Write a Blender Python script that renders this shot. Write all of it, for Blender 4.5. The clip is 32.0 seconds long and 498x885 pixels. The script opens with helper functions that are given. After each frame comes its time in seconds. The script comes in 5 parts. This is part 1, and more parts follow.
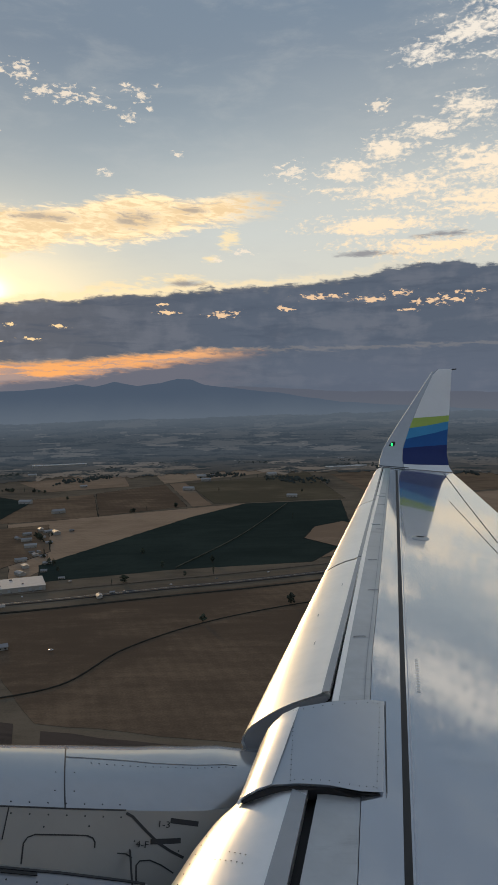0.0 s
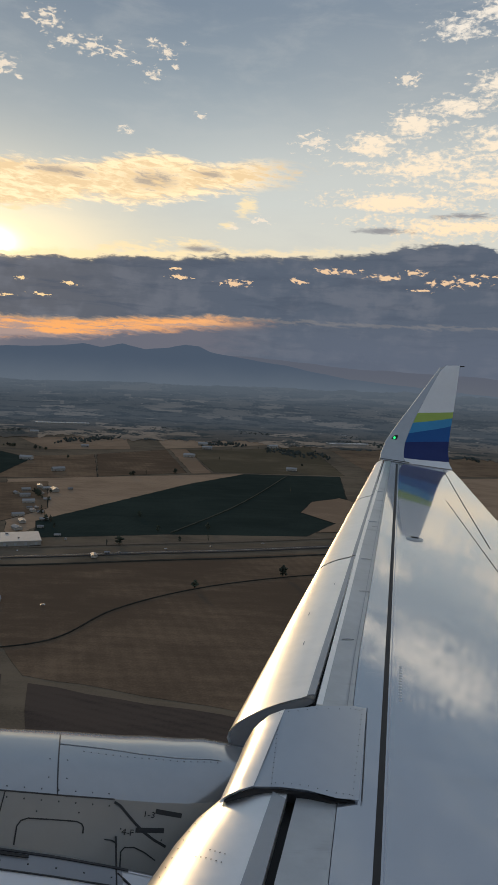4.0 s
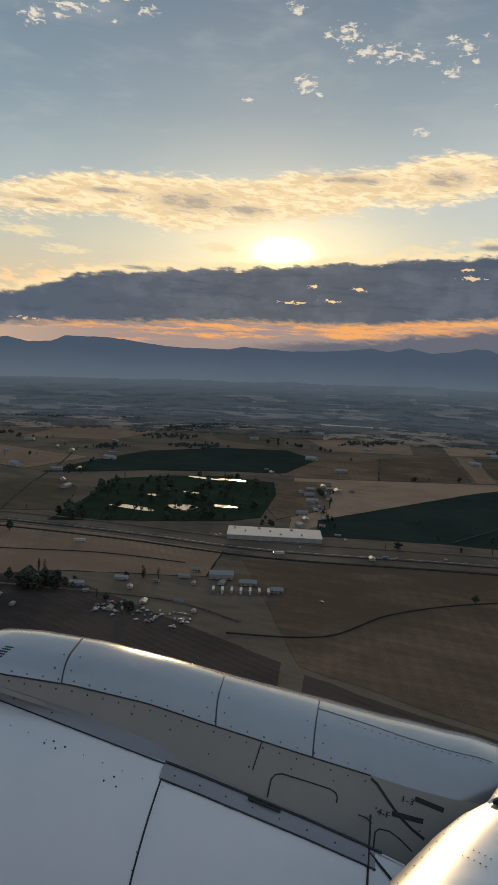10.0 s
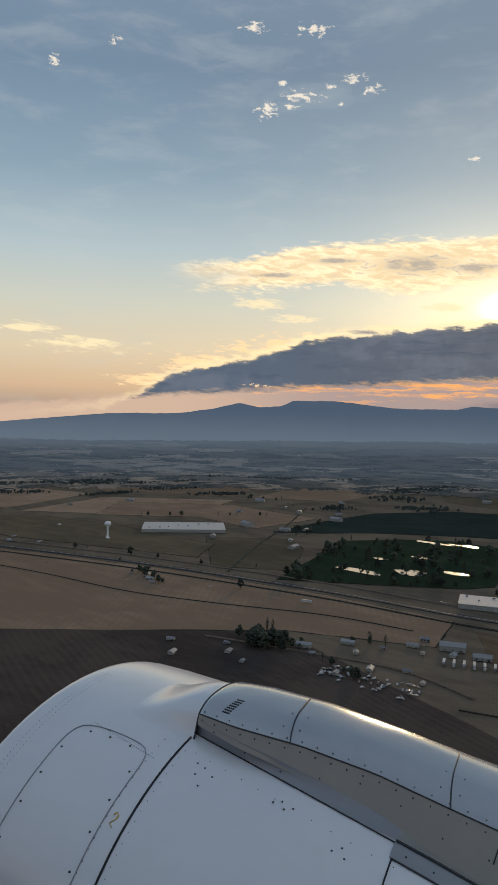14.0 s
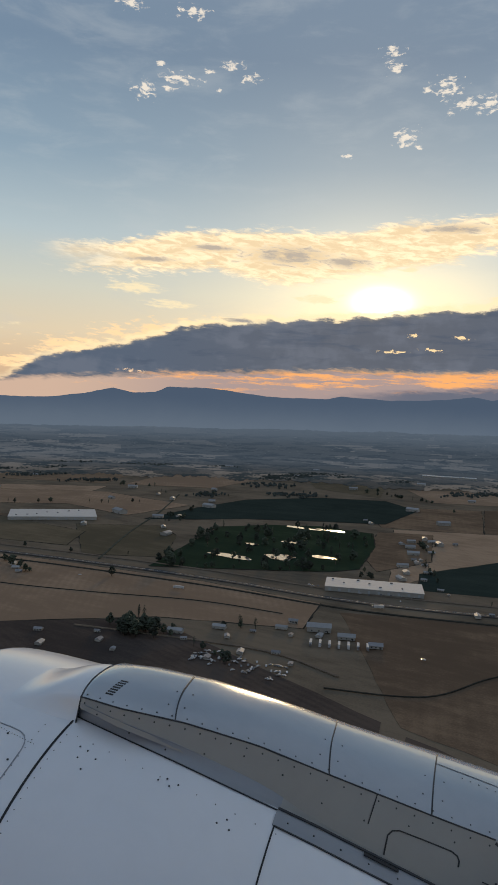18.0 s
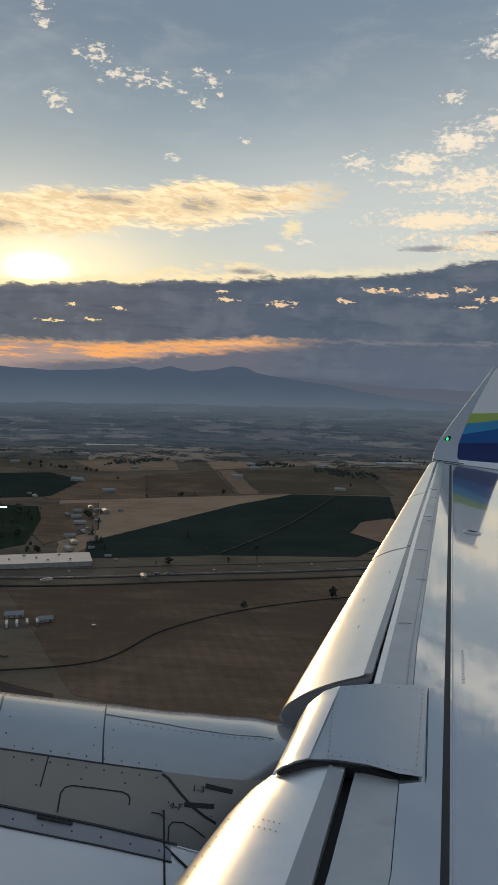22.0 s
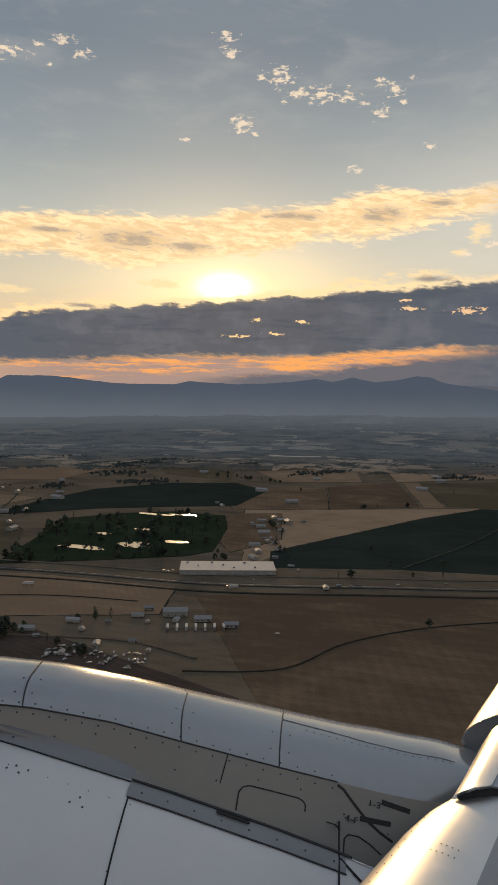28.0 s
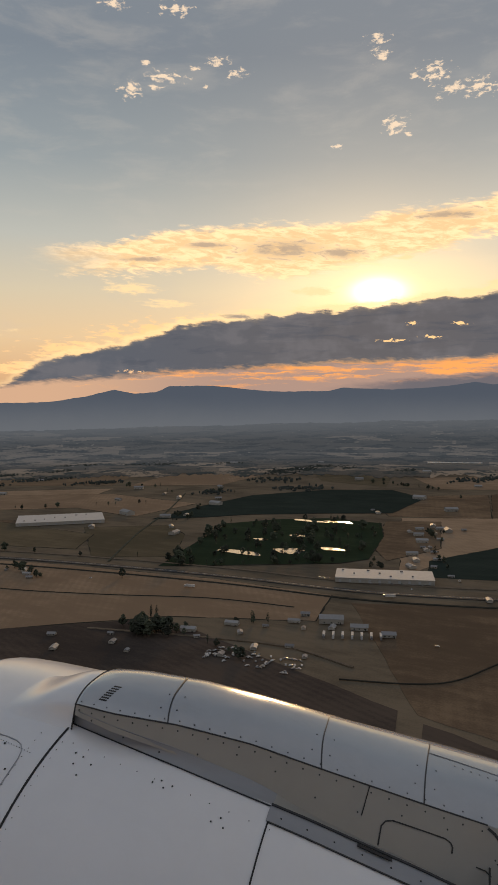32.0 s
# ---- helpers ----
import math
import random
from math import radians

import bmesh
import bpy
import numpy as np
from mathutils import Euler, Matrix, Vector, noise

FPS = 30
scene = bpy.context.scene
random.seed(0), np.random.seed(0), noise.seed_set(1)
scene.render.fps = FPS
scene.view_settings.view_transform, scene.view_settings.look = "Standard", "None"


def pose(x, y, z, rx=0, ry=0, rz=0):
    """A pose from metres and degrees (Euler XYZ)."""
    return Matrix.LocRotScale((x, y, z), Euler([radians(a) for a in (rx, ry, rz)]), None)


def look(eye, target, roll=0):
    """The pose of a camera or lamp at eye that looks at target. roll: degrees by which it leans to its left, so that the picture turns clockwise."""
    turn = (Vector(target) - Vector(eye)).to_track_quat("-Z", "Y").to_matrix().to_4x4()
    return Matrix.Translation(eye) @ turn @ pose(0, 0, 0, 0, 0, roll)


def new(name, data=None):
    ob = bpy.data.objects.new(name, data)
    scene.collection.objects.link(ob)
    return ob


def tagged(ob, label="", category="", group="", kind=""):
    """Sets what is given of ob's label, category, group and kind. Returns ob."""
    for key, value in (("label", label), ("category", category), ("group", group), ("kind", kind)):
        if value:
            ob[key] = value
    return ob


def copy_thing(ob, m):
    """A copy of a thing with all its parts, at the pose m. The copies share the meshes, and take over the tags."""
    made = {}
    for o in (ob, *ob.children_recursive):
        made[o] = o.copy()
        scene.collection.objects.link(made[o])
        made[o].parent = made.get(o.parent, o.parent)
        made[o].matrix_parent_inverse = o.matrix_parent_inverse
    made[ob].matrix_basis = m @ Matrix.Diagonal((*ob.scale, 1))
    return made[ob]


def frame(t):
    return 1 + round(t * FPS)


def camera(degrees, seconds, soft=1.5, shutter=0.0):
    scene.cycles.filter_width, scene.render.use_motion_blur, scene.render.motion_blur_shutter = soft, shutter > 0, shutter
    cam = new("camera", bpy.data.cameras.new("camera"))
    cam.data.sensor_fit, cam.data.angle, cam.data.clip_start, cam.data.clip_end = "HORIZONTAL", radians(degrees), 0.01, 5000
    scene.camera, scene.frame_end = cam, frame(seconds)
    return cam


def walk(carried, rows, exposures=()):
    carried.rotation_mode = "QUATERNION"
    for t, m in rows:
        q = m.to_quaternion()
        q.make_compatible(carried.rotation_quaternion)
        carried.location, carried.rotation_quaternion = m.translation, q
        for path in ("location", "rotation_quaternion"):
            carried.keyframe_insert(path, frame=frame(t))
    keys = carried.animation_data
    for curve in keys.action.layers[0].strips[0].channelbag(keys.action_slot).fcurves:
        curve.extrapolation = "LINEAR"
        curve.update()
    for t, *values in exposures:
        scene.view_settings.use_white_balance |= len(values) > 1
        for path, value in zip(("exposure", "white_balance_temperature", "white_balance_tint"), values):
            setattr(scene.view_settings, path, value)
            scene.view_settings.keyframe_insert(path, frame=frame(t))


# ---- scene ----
cam = camera(38.1, 32.0)
PATH = [
    (0, (0.025, -0.024, 0.037), (0.114, 9.957, -0.570), -1.10),
    (0.5, (0.027, -0.046, 0.078), (0.102, 9.932, -0.574), 0.00),
    (1, (0.029, -0.064, 0.112), (0.071, 9.909, -0.617), 0.62),
    (1.5, (0.022, -0.076, 0.139), (0.047, 9.893, -0.654), 1.16),
    (2, (0.011, -0.085, 0.174), (0.036, 9.879, -0.666), 1.65),
    (2.5, (0.002, -0.095, 0.207), (0.037, 9.866, -0.674), 2.14),
    (3, (-0.005, -0.107, 0.236), (0.049, 9.851, -0.682), 2.63),
    (3.5, (-0.002, -0.119, 0.258), (0.057, 9.834, -0.709), 2.93),
    (5.5, (0.008, -0.114, 0.218), (0.077, 9.829, -0.840), 2.71),
    (6, (0.007, -0.104, 0.186), (0.081, 9.842, -0.854), 2.56),
    (6.5, (-0.003, -0.092, 0.180), (0.071, 9.855, -0.844), 2.74),
    (7, (-0.010, -0.085, 0.174), (-0.035, 9.861, -0.864), 2.91),
    (7.5, (-0.013, -0.036, 0.123), (-0.311, 9.902, -0.953), 3.29),
    (8, (-0.006, -0.009, 0.087), (-0.805, 9.894, -1.050), 3.48),
    (8.5, (0.013, -0.008, 0.082), (-1.493, 9.806, -1.112), 3.83),
    (9, (0.021, 0.031, 0.067), (-2.241, 9.694, -1.163), 4.08),
    (9.5, (0.036, 0.050, 0.051), (-3.001, 9.500, -1.164), 3.43),
    (10, (0.033, 0.060, 0.022), (-3.683, 9.274, -1.111), 2.81),
    (10.5, (0.038, 0.029, 0.004), (-4.323, 8.973, -0.991), 2.38),
    (11, (0.037, 0.029, -0.013), (-4.962, 8.650, -0.850), 1.65),
    (11.5, (0.018, 0.045, -0.017), (-5.532, 8.335, -0.705), 1.12),
    (12, (0.029, 0.042, 0.007), (-5.964, 8.028, -0.557), 0.71),
    (12.5, (0.031, 0.044, 0.024), (-6.254, 7.808, -0.451), 0.68),
    (13, (0.037, 0.043, 0.024), (-6.400, 7.684, -0.400), 0.66),
    (13.5, (0.040, 0.041, 0.023), (-6.427, 7.658, -0.372), 1.00),
    (14, (0.027, 0.054, 0.008), (-6.393, 7.711, -0.374), 1.34),
    (14.5, (0.024, 0.040, -0.008), (-6.302, 7.776, -0.386), 1.80),
    (16.5, (0.000, 0.016, -0.017), (-5.947, 8.047, -0.401), 2.85),
    (17, (-0.013, 0.022, -0.022), (-5.781, 8.181, -0.433), 2.92),
    (17.5, (-0.017, 0.026, -0.026), (-5.478, 8.390, -0.479), 2.66),
    (18, (-0.023, 0.024, -0.027), (-5.009, 8.677, -0.539), 2.51),
    (18.5, (-0.029, 0.004, -0.026), (-4.406, 8.975, -0.616), 2.48),
    (19, (-0.037, 0.007, -0.034), (-3.714, 9.282, -0.702), 2.56),
    (19.5, (-0.029, 0.008, -0.035), (-3.009, 9.526, -0.761), 2.29),
    (20, (-0.009, -0.019, -0.035), (-2.294, 9.688, -0.787), 2.16),
    (20.5, (-0.005, 0.024, -0.058), (-1.695, 9.850, -0.828), 1.95),
    (21, (0.001, 0.001, -0.045), (-1.205, 9.898, -0.819), 1.68),
    (21.5, (0.002, -0.003, -0.049), (-0.850, 9.931, -0.814), 1.81),
    (22, (0.002, 0.008, -0.057), (-0.610, 9.961, -0.811), 2.00),
    (22.5, (-0.001, 0.008, -0.069), (-0.441, 9.970, -0.818), 2.18),
    (23, (0.001, 0.008, -0.090), (-0.348, 9.974, -0.835), 2.20),
    (23.5, (-0.001, 0.010, -0.094), (-0.344, 9.977, -0.829), 2.26),
    (24, (-0.001, 0.011, -0.088), (-0.451, 9.975, -0.810), 2.42),
    (24.5, (-0.001, 0.011, -0.083), (-0.687, 9.962, -0.800), 2.42),
    (25, (-0.006, 0.004, -0.075), (-0.993, 9.929, -0.793), 2.51),
    (25.5, (-0.015, 0.006, -0.074), (-1.348, 9.890, -0.809), 2.41),
    (26, (-0.016, 0.008, -0.070), (-1.752, 9.828, -0.820), 2.26),
    (26.5, (-0.008, -0.001, -0.065), (-2.165, 9.736, -0.799), 2.25),
    (28.5, (0.048, -0.006, -0.062), (-3.192, 9.434, -0.691), 0.59),
    (29, (0.059, -0.004, -0.076), (-3.295, 9.397, -0.683), 0.37),
    (29.5, (0.072, 0.002, -0.055), (-3.493, 9.325, -0.665), -0.02),
    (30, (0.083, 0.011, -0.043), (-3.754, 9.225, -0.658), -0.16),
    (30.5, (0.066, 0.024, -0.029), (-4.151, 9.071, -0.635), -0.04),
    (31, (0.073, 0.036, -0.011), (-4.525, 8.896, -0.609), -0.40),
    (31.5, (0.060, 0.042, 0.005), (-4.822, 8.750, -0.580), -0.14),
    (32, (0.092, 0.039, 0.012), (-4.936, 8.664, -0.562), -0.31),
]
LIGHT = [(0, 0.04, 6300, 10), (6, 0.04, 6300, 10), (8, 0.02, 6250, 8), (10, -0.06, 6200, 8), (11, 0.0, 6150, 9), (12, 0.09, 6120, 9), (13, 0.13, 6080, 8), (17, 0.14, 6000, 8), (18, 0.10, 6020, 9), (19, 0.0, 6050, 9), (22, 0.0, 6180, 8), (24, 0.0, 6120, 7), (25, 0.0, 6400, 9), (26, 0.0, 6680, 10), (29, 0.0, 7200, 14), (32, 0.05, 7500, 16)]
walk(cam, [(t, look(eye, target, roll)) for t, eye, target, roll in PATH], LIGHT)



# ---------------------------------------------------------------- light
SUN_AZ, SUN_EL = -20.5, 8.7          # degrees, azimuth from +y towards +x


class Nodes:
    """Short hand for building a node tree."""

    def __init__(self, tree):
        self.t = tree
        tree.nodes.clear()

    def add(self, kind, **inputs):
        n = self.t.nodes.new(kind)
        for k, v in inputs.items():
            self.put(n.inputs[k.replace("_", " ")], v)
        return n

    def put(self, socket, v):
        if isinstance(v, bpy.types.NodeSocket):
            self.t.links.new(v, socket)
        else:
            socket.default_value = v

    def math(self, op, a, b=0.0, c=0.0, clamp=False):
        n = self.t.nodes.new("ShaderNodeMath")
        n.operation, n.use_clamp = op, clamp
        for s, v in zip(n.inputs, (a, b, c)):
            self.put(s, v)
        return n.outputs[0]

    def vec(self, op, a, b=(0, 0, 0)):
        n = self.t.nodes.new("ShaderNodeVectorMath")
        n.operation = op
        self.put(n.inputs[0], a)
        self.put(n.inputs[1], b)
        return n.outputs["Value"] if op in ("LENGTH", "DOT_PRODUCT") else n.outputs[0]

    def xyz(self, x, y, z):
        n = self.t.nodes.new("ShaderNodeCombineXYZ")
        for s, v in zip(n.inputs, (x, y, z)):
            self.put(s, v)
        return n.outputs[0]

    def step(self, x, lo, hi):
        n = self.t.nodes.new("ShaderNodeMapRange")
        n.interpolation_type = "SMOOTHSTEP"
        for s, v in zip(n.inputs, (x, lo, hi, 0.0, 1.0)):
            self.put(s, v)
        return n.outputs[0]

    def noise(self, vector, scale=1.0, detail=4.0, rough=0.55, warp=0.0):
        n = self.t.nodes.new("ShaderNodeTexNoise")
        for k, v in (("Vector", vector), ("Scale", scale), ("Detail", detail), ("Roughness", rough), ("Distortion", warp)):
            self.put(n.inputs[k], v)
        return n.outputs[0]

    def ramp(self, x, stops, smooth=False):
        n = self.t.nodes.new("ShaderNodeValToRGB")
        n.color_ramp.interpolation = "EASE" if smooth else "LINEAR"
        el = n.color_ramp.elements
        el.remove(el[1])
        for i, (p, c) in enumerate(stops):
            e = el[0] if i == 0 else el.new(p)
            e.position, e.color = p, (*(c if isinstance(c, tuple) else (c, c, c)), 1)
        self.put(n.inputs[0], x)
        return n.outputs[0]

    def mix(self, f, a, b, kind="MIX"):
        n = self.t.nodes.new("ShaderNodeMix")
        n.data_type, n.blend_type = "RGBA", kind
        n.clamp_factor = True
        for s, v in zip((n.inputs[0], n.inputs[6], n.inputs[7]), (f, a, b)):
            self.put(s, (*v, 1) if isinstance(v, tuple) and len(v) == 3 else v)
        return n.outputs[2]


def build_sky():
    """Evening sky: a clear gradient, a lit high band, a dark bank before the sun and small puffs."""
    world = bpy.data.worlds.new("evening_sky")
    scene.world = world
    world.use_nodes = True
    k = Nodes(world.node_tree)
    m = k.math
    way = k.add("ShaderNodeTexCoord").outputs["Generated"]
    sep = k.add("ShaderNodeSeparateXYZ", Vector=way)
    x, y, z = sep.outputs
    az = m("MULTIPLY", m("ARCTAN2", x, y), 57.29578)
    el = m("MULTIPLY", m("ARCSINE", m("MAXIMUM", m("MINIMUM", z, 1.0), -1.0)), 57.29578)
    flat = k.xyz(az, el, 0.0)
    wide = k.xyz(m("MULTIPLY", az, 0.16), m("MULTIPLY", el, 0.55), 0.3)
    fine = k.xyz(m("MULTIPLY", az, 0.6), m("MULTIPLY", el, 1.5), 2.1)
    n_wide = k.noise(wide, 1.0, 6, 0.6, 0.3)
    n_fine = k.noise(fine, 1.0, 5, 0.52, 0.2)
    n_puff = k.noise(k.xyz(m("MULTIPLY", az, 1.7), m("MULTIPLY", el, 3.3), 5.0), 1.0, 6, 0.62, 0.4)
    n_str = k.noise(k.xyz(m("MULTIPLY", az, 0.17), m("ADD", m("MULTIPLY", el, 1.15), m("MULTIPLY", n_wide, 1.2)), 7.0), 1.0, 7, 0.62, 0.3)
    wob = m("SUBTRACT", n_wide, 0.5)
    wobf = m("SUBTRACT", n_fine, 0.5)

    # clear sky
    sky = k.t.nodes.new("ShaderNodeTexSky")
    sky.sky_type, sky.sun_disc = "NISHITA", False
    sky.sun_elevation, sky.sun_rotation = radians(SUN_EL), radians(SUN_AZ)
    sky.air_density, sky.dust_density = 1.0, 2.0
    clear = k.ramp(m("DIVIDE", m("ADD", el, 5.0), 50.0), [
        (0.0, (0.12, 0.13, 0.15)), (0.09, (0.30, 0.24, 0.22)), (0.14, (0.70, 0.46, 0.28)), (0.20, (0.78, 0.61, 0.40)),
        (0.27, (0.66, 0.63, 0.50)), (0.35, (0.48, 0.55, 0.55)), (0.46, (0.275, 0.365, 0.43)), (0.60, (0.185, 0.255, 0.335)), (0.70, (0.21, 0.275, 0.35)),
        (1.0, (0.21, 0.26, 0.33))])
    clear = k.mix(0.85, k.vec("MULTIPLY", sky.outputs[0], (0.05, 0.05, 0.05)), clear)
    # away from the sun the low sky is greyer
    off = m("ABSOLUTE", m("SUBTRACT", az, SUN_AZ))
    grey = k.step(off, 40.0, 90.0)
    clear = k.mix(m("MULTIPLY", grey, 0.75), clear, k.ramp(m("DIVIDE", m("ADD", el, 5.0), 50.0), [
        (0.0, (0.12, 0.13, 0.15)), (0.15, (0.26, 0.25, 0.26)), (0.3, (0.32, 0.36, 0.39)), (0.6, (0.25, 0.31, 0.38)), (1.0, (0.27, 0.32, 0.39))]))
    clear = k.mix(1.0, clear, k.ramp(m("DIVIDE", m("ADD", az, 60.0), 120.0), [(0.05, (1.0, 1.0, 1.0)), (0.24, (0.92, 0.93, 0.94)), (0.36, (0.92, 0.93, 0.94)), (0.62, (1.0, 1.0, 1.0)), (0.75, (1.0, 1.0, 1.0))]), "MULTIPLY")
    clear = k.mix(m("MULTIPLY", m("MULTIPLY", k.step(az, -14.0, 14.0), m("SUBTRACT", 1.0, k.step(el, 20.0, 30.0))), 0.30), clear, (0.64, 0.61, 0.54))
    clear = k.mix(m("MULTIPLY", k.step(az, 5.0, 30.0), k.step(el, 24.0, 36.0)), clear, (0.215, 0.255, 0.315))
    clear = k.mix(m("MULTIPLY", m("MULTIPLY", k.step(az, -18.0, 2.0), m("MULTIPLY", k.step(el, 6.0, 10.0), m("SUBTRACT", 1.0, k.step(el, 14.0, 22.0)))), 0.45), clear, (0.78, 0.76, 0.67))
    veil = k.step(n_wide, 0.45, 0.75)
    clear = k.mix(m("MULTIPLY", veil, 0.22), clear, (0.55, 0.55, 0.52))

    # glow of the sun behind the cloud edge
    d_sun = k.vec("LENGTH", k.vec("MULTIPLY", k.vec("SUBTRACT", flat, (SUN_AZ + 0.4, SUN_EL - 0.35, 0)), (0.85, 1.7, 1)))
    glow = m("EXPONENT", m("MULTIPLY", m("MULTIPLY", d_sun, d_sun), -0.022))
    core = m("EXPONENT", m("MULTIPLY", m("MULTIPLY", d_sun, d_sun), -0.52))
    col = k.mix(1.0, clear, k.vec("MULTIPLY", k.xyz(glow, glow, glow), (0.34, 0.23, 0.06)), "ADD")

    def along(rows, lo=-3.0, hi=17.0):
        """A height that follows the azimuth."""
        f = k.ramp(m("DIVIDE", m("ADD", az, 60.0), 120.0), [((a + 60) / 120, (v - lo) / (hi - lo)) for a, v in rows])
        return m("ADD", m("MULTIPLY", f, hi - lo), lo)

    def blobs(rows):
        acc = None
        for a, e, sa, se in rows:
            d = k.vec("LENGTH", k.vec("MULTIPLY", k.vec("SUBTRACT", flat, (a, e, 0)), (1 / sa, 1 / se, 1)))
            acc = d if acc is None else m("MINIMUM", acc, d)
        return m("SUBTRACT", 1.0, acc)

    # high lit band
    comb = k.noise(k.xyz(m("ADD", m("MULTIPLY", az, 0.75), m("MULTIPLY", el, 1.3)), m("SUBTRACT", m("MULTIPLY", el, 2.6), m("MULTIPLY", az, 0.12)), 3.3), 1.0, 6, 0.62, 0.4)
    wcomb = m("SUBTRACT", comb, 0.5)
    b_top = along([(-56, 10.6), (-46, 11.2), (-40.8, 11.7), (-35.8, 12.8), (-28.6, 13.3), (-22, 13.2), (-19, 14.0), (-13.3, 14.2), (-8.1, 15.3), (-4, 14.9), (1.5, 15.5), (5, 15.0)])
    b_bot = along([(-56, 10.4), (-46, 10.2), (-40.8, 9.9), (-33.3, 10.7), (-29.5, 9.9), (-26.9, 9.7), (-22, 10.6), (-18.2, 11.2), (-14.7, 11.7), (-13, 12.5), (-9.4, 12.2), (-4, 13.4), (1.5, 14.0)])
    band = m("MULTIPLY", k.step(m("ADD", m("SUBTRACT", b_top, el), m("MULTIPLY", m("ADD", wcomb, m("MULTIPLY", wob, 0.6)), 1.8)), -0.55, 0.15),
             k.step(m("ADD", m("SUBTRACT", el, b_bot), m("MULTIPLY", m("ADD", wcomb, m("MULTIPLY", wob, 0.6)), 2.4)), -0.65, 0.15))
    band = m("MULTIPLY", band, m("MULTIPLY", k.step(m("ADD", az, m("MULTIPLY", wob, 12.0)), -47.0, -40.0), m("SUBTRACT", 1.0, k.step(m("ADD", az, m("MULTIPLY", wcomb, 14.0)), -2.0, 4.0))))
    shade_ = blobs([(-27.4, 11.7, 4.6, 1.1), (-22.8, 11.3, 2.2, 0.6), (-14.8, 13.7, 3.4, 0.5), (-8.0, 13.7, 2.6, 0.9), (-33.5, 12.0, 3.0, 0.35), (-38.5, 10.9, 3.0, 0.3), (-3.8, 14.4, 2.0, 0.4)])
    thick = k.step(m("ADD", shade_, m("MULTIPLY", wcomb, 3.2)), 0.05, 1.0)
    lit = k.mix(m("MULTIPLY", thick, 0.85), k.mix(k.step(comb, 0.38, 0.62), (0.92, 0.66, 0.36), (1.22, 0.93, 0.55)), (0.40, 0.33, 0.27))
    col = k.mix(m("MULTIPLY", band, 0.94), col, lit)
    # thin streaks under the band and the torn cloud at the dark bank's end
    bits = [(-25.0, 8.5, 2.6, 0.5), (-17.9, 10.9, 1.5, 0.3), (-36.4, 7.6, 3.2, 0.45), (-39.4, 8.7, 2.6, 0.5), (-9.0, 8.9, 3.4, 0.45), (-5.0, 9.3, 3.8, 0.6), (-0.8, 12.4, 1.2, 1.1), (-2.2, 10.8, 0.9, 0.4),
            (-11.2, 8.7, 1.7, 0.25), (-53.0, 5.2, 5.0, 0.8), (-57.0, 6.2, 3.0, 0.6), (-30.0, 6.9, 3.0, 0.5)]
    streak = k.step(m("ADD", blobs(bits), m("MULTIPLY", wcomb, 2.6)), 0.15, 0.9)
    col = k.mix(m("MULTIPLY", streak, 0.85), col, (1.02, 0.80, 0.46))
    fringe = k.step(m("ADD", blobs([(-37.5, 5.1, 5.0, 1.3), (-43.0, 3.9, 5.0, 1.0), (-34.0, 6.2, 2.6, 0.7), (-48.0, 2.6, 4.0, 0.6)]), m("MULTIPLY", wcomb, 3.6)), 0.10, 0.75)
    col = k.mix(m("MULTIPLY", fringe, 0.9), col, (1.1, 0.72, 0.36))

    # small puffs: azimuth, elevation, half width, half height
    puffs = [(-16.1, 23.2, 1.5, 0.9), (-14.6, 22.1, 1.3, 0.5), (-12.9, 22.0, 1.3, 0.9), (-11.0, 21.8, 1.2, 0.7), (-8.4, 22.6, 0.9, 0.4),
             (-7.2, 22.1, 0.9, 0.6), (-8.3, 20.7, 1.0, 0.6), (-4.6, 18.3, 0.6, 0.3), (-10.2, 16.9, 0.9, 0.4), (-18.9, 20.1, 1.3, 0.8),
             (-20.0, 24.6, 0.9, 0.7), (-20.3, 25.6, 1.4, 0.4), (-39.2, 22.6, 1.1, 0.9), (-36.6, 23.5, 2.0, 0.5), (-31.0, 23.8, 1.1, 0.4),
             (-40.3, 27.7, 1.2, 0.5), (-35.7, 27.6, 1.5, 0.5), (-23.3, 18.9, 0.6, 0.3), (-55.4, 24.7, 0.7, 0.5), (-51.0, 26.4, 0.6, 0.4),
             (-32.5, 24.6, 1.0, 0.4), (4.3, 17.0, 1.9, 0.9), (10.9, 21.1, 1.4, 0.6), (-1.8, 10.7, 0.9, 0.4), (0.3, 11.3, 1.0, 0.45),
             (-17.6, 23.1, 0.55, 0.28), (-15.7, 21.4, 0.65, 0.28), (-9.6, 21.3, 0.65, 0.28), (-6.1, 22.8, 0.55, 0.22), (-6.5, 21.3, 0.55, 0.22), (-38.0, 24.3, 0.55, 0.22),
             (-34.4, 24.1, 0.8, 0.22), (-33.5, 22.9, 0.45, 0.22), (-37.4, 22.8, 0.7, 0.28), (-18.0, 19.4, 0.5, 0.22)]
    bank_r = [(8.6, 16.6, 2.6, 1.2), (11.8, 18.2, 2.4, 1.3), (14.6, 19.2, 3.0, 1.3), (17.5, 20.4, 2.6, 1.4), (14.5, 24.0, 2.6, 0.9), (17.5, 25.0, 3.0, 1.2),
              (12.0, 15.4, 6.5, 1.5), (19.5, 16.8, 7.0, 1.8), (11.0, 12.9, 7.5, 1.0), (20.0, 14.0, 9.0, 1.6), (15.0, 11.2, 8.0, 1.1), (32.0, 17.0, 12.0, 5.0), (24.0, 25.5, 9.0, 3.2)]

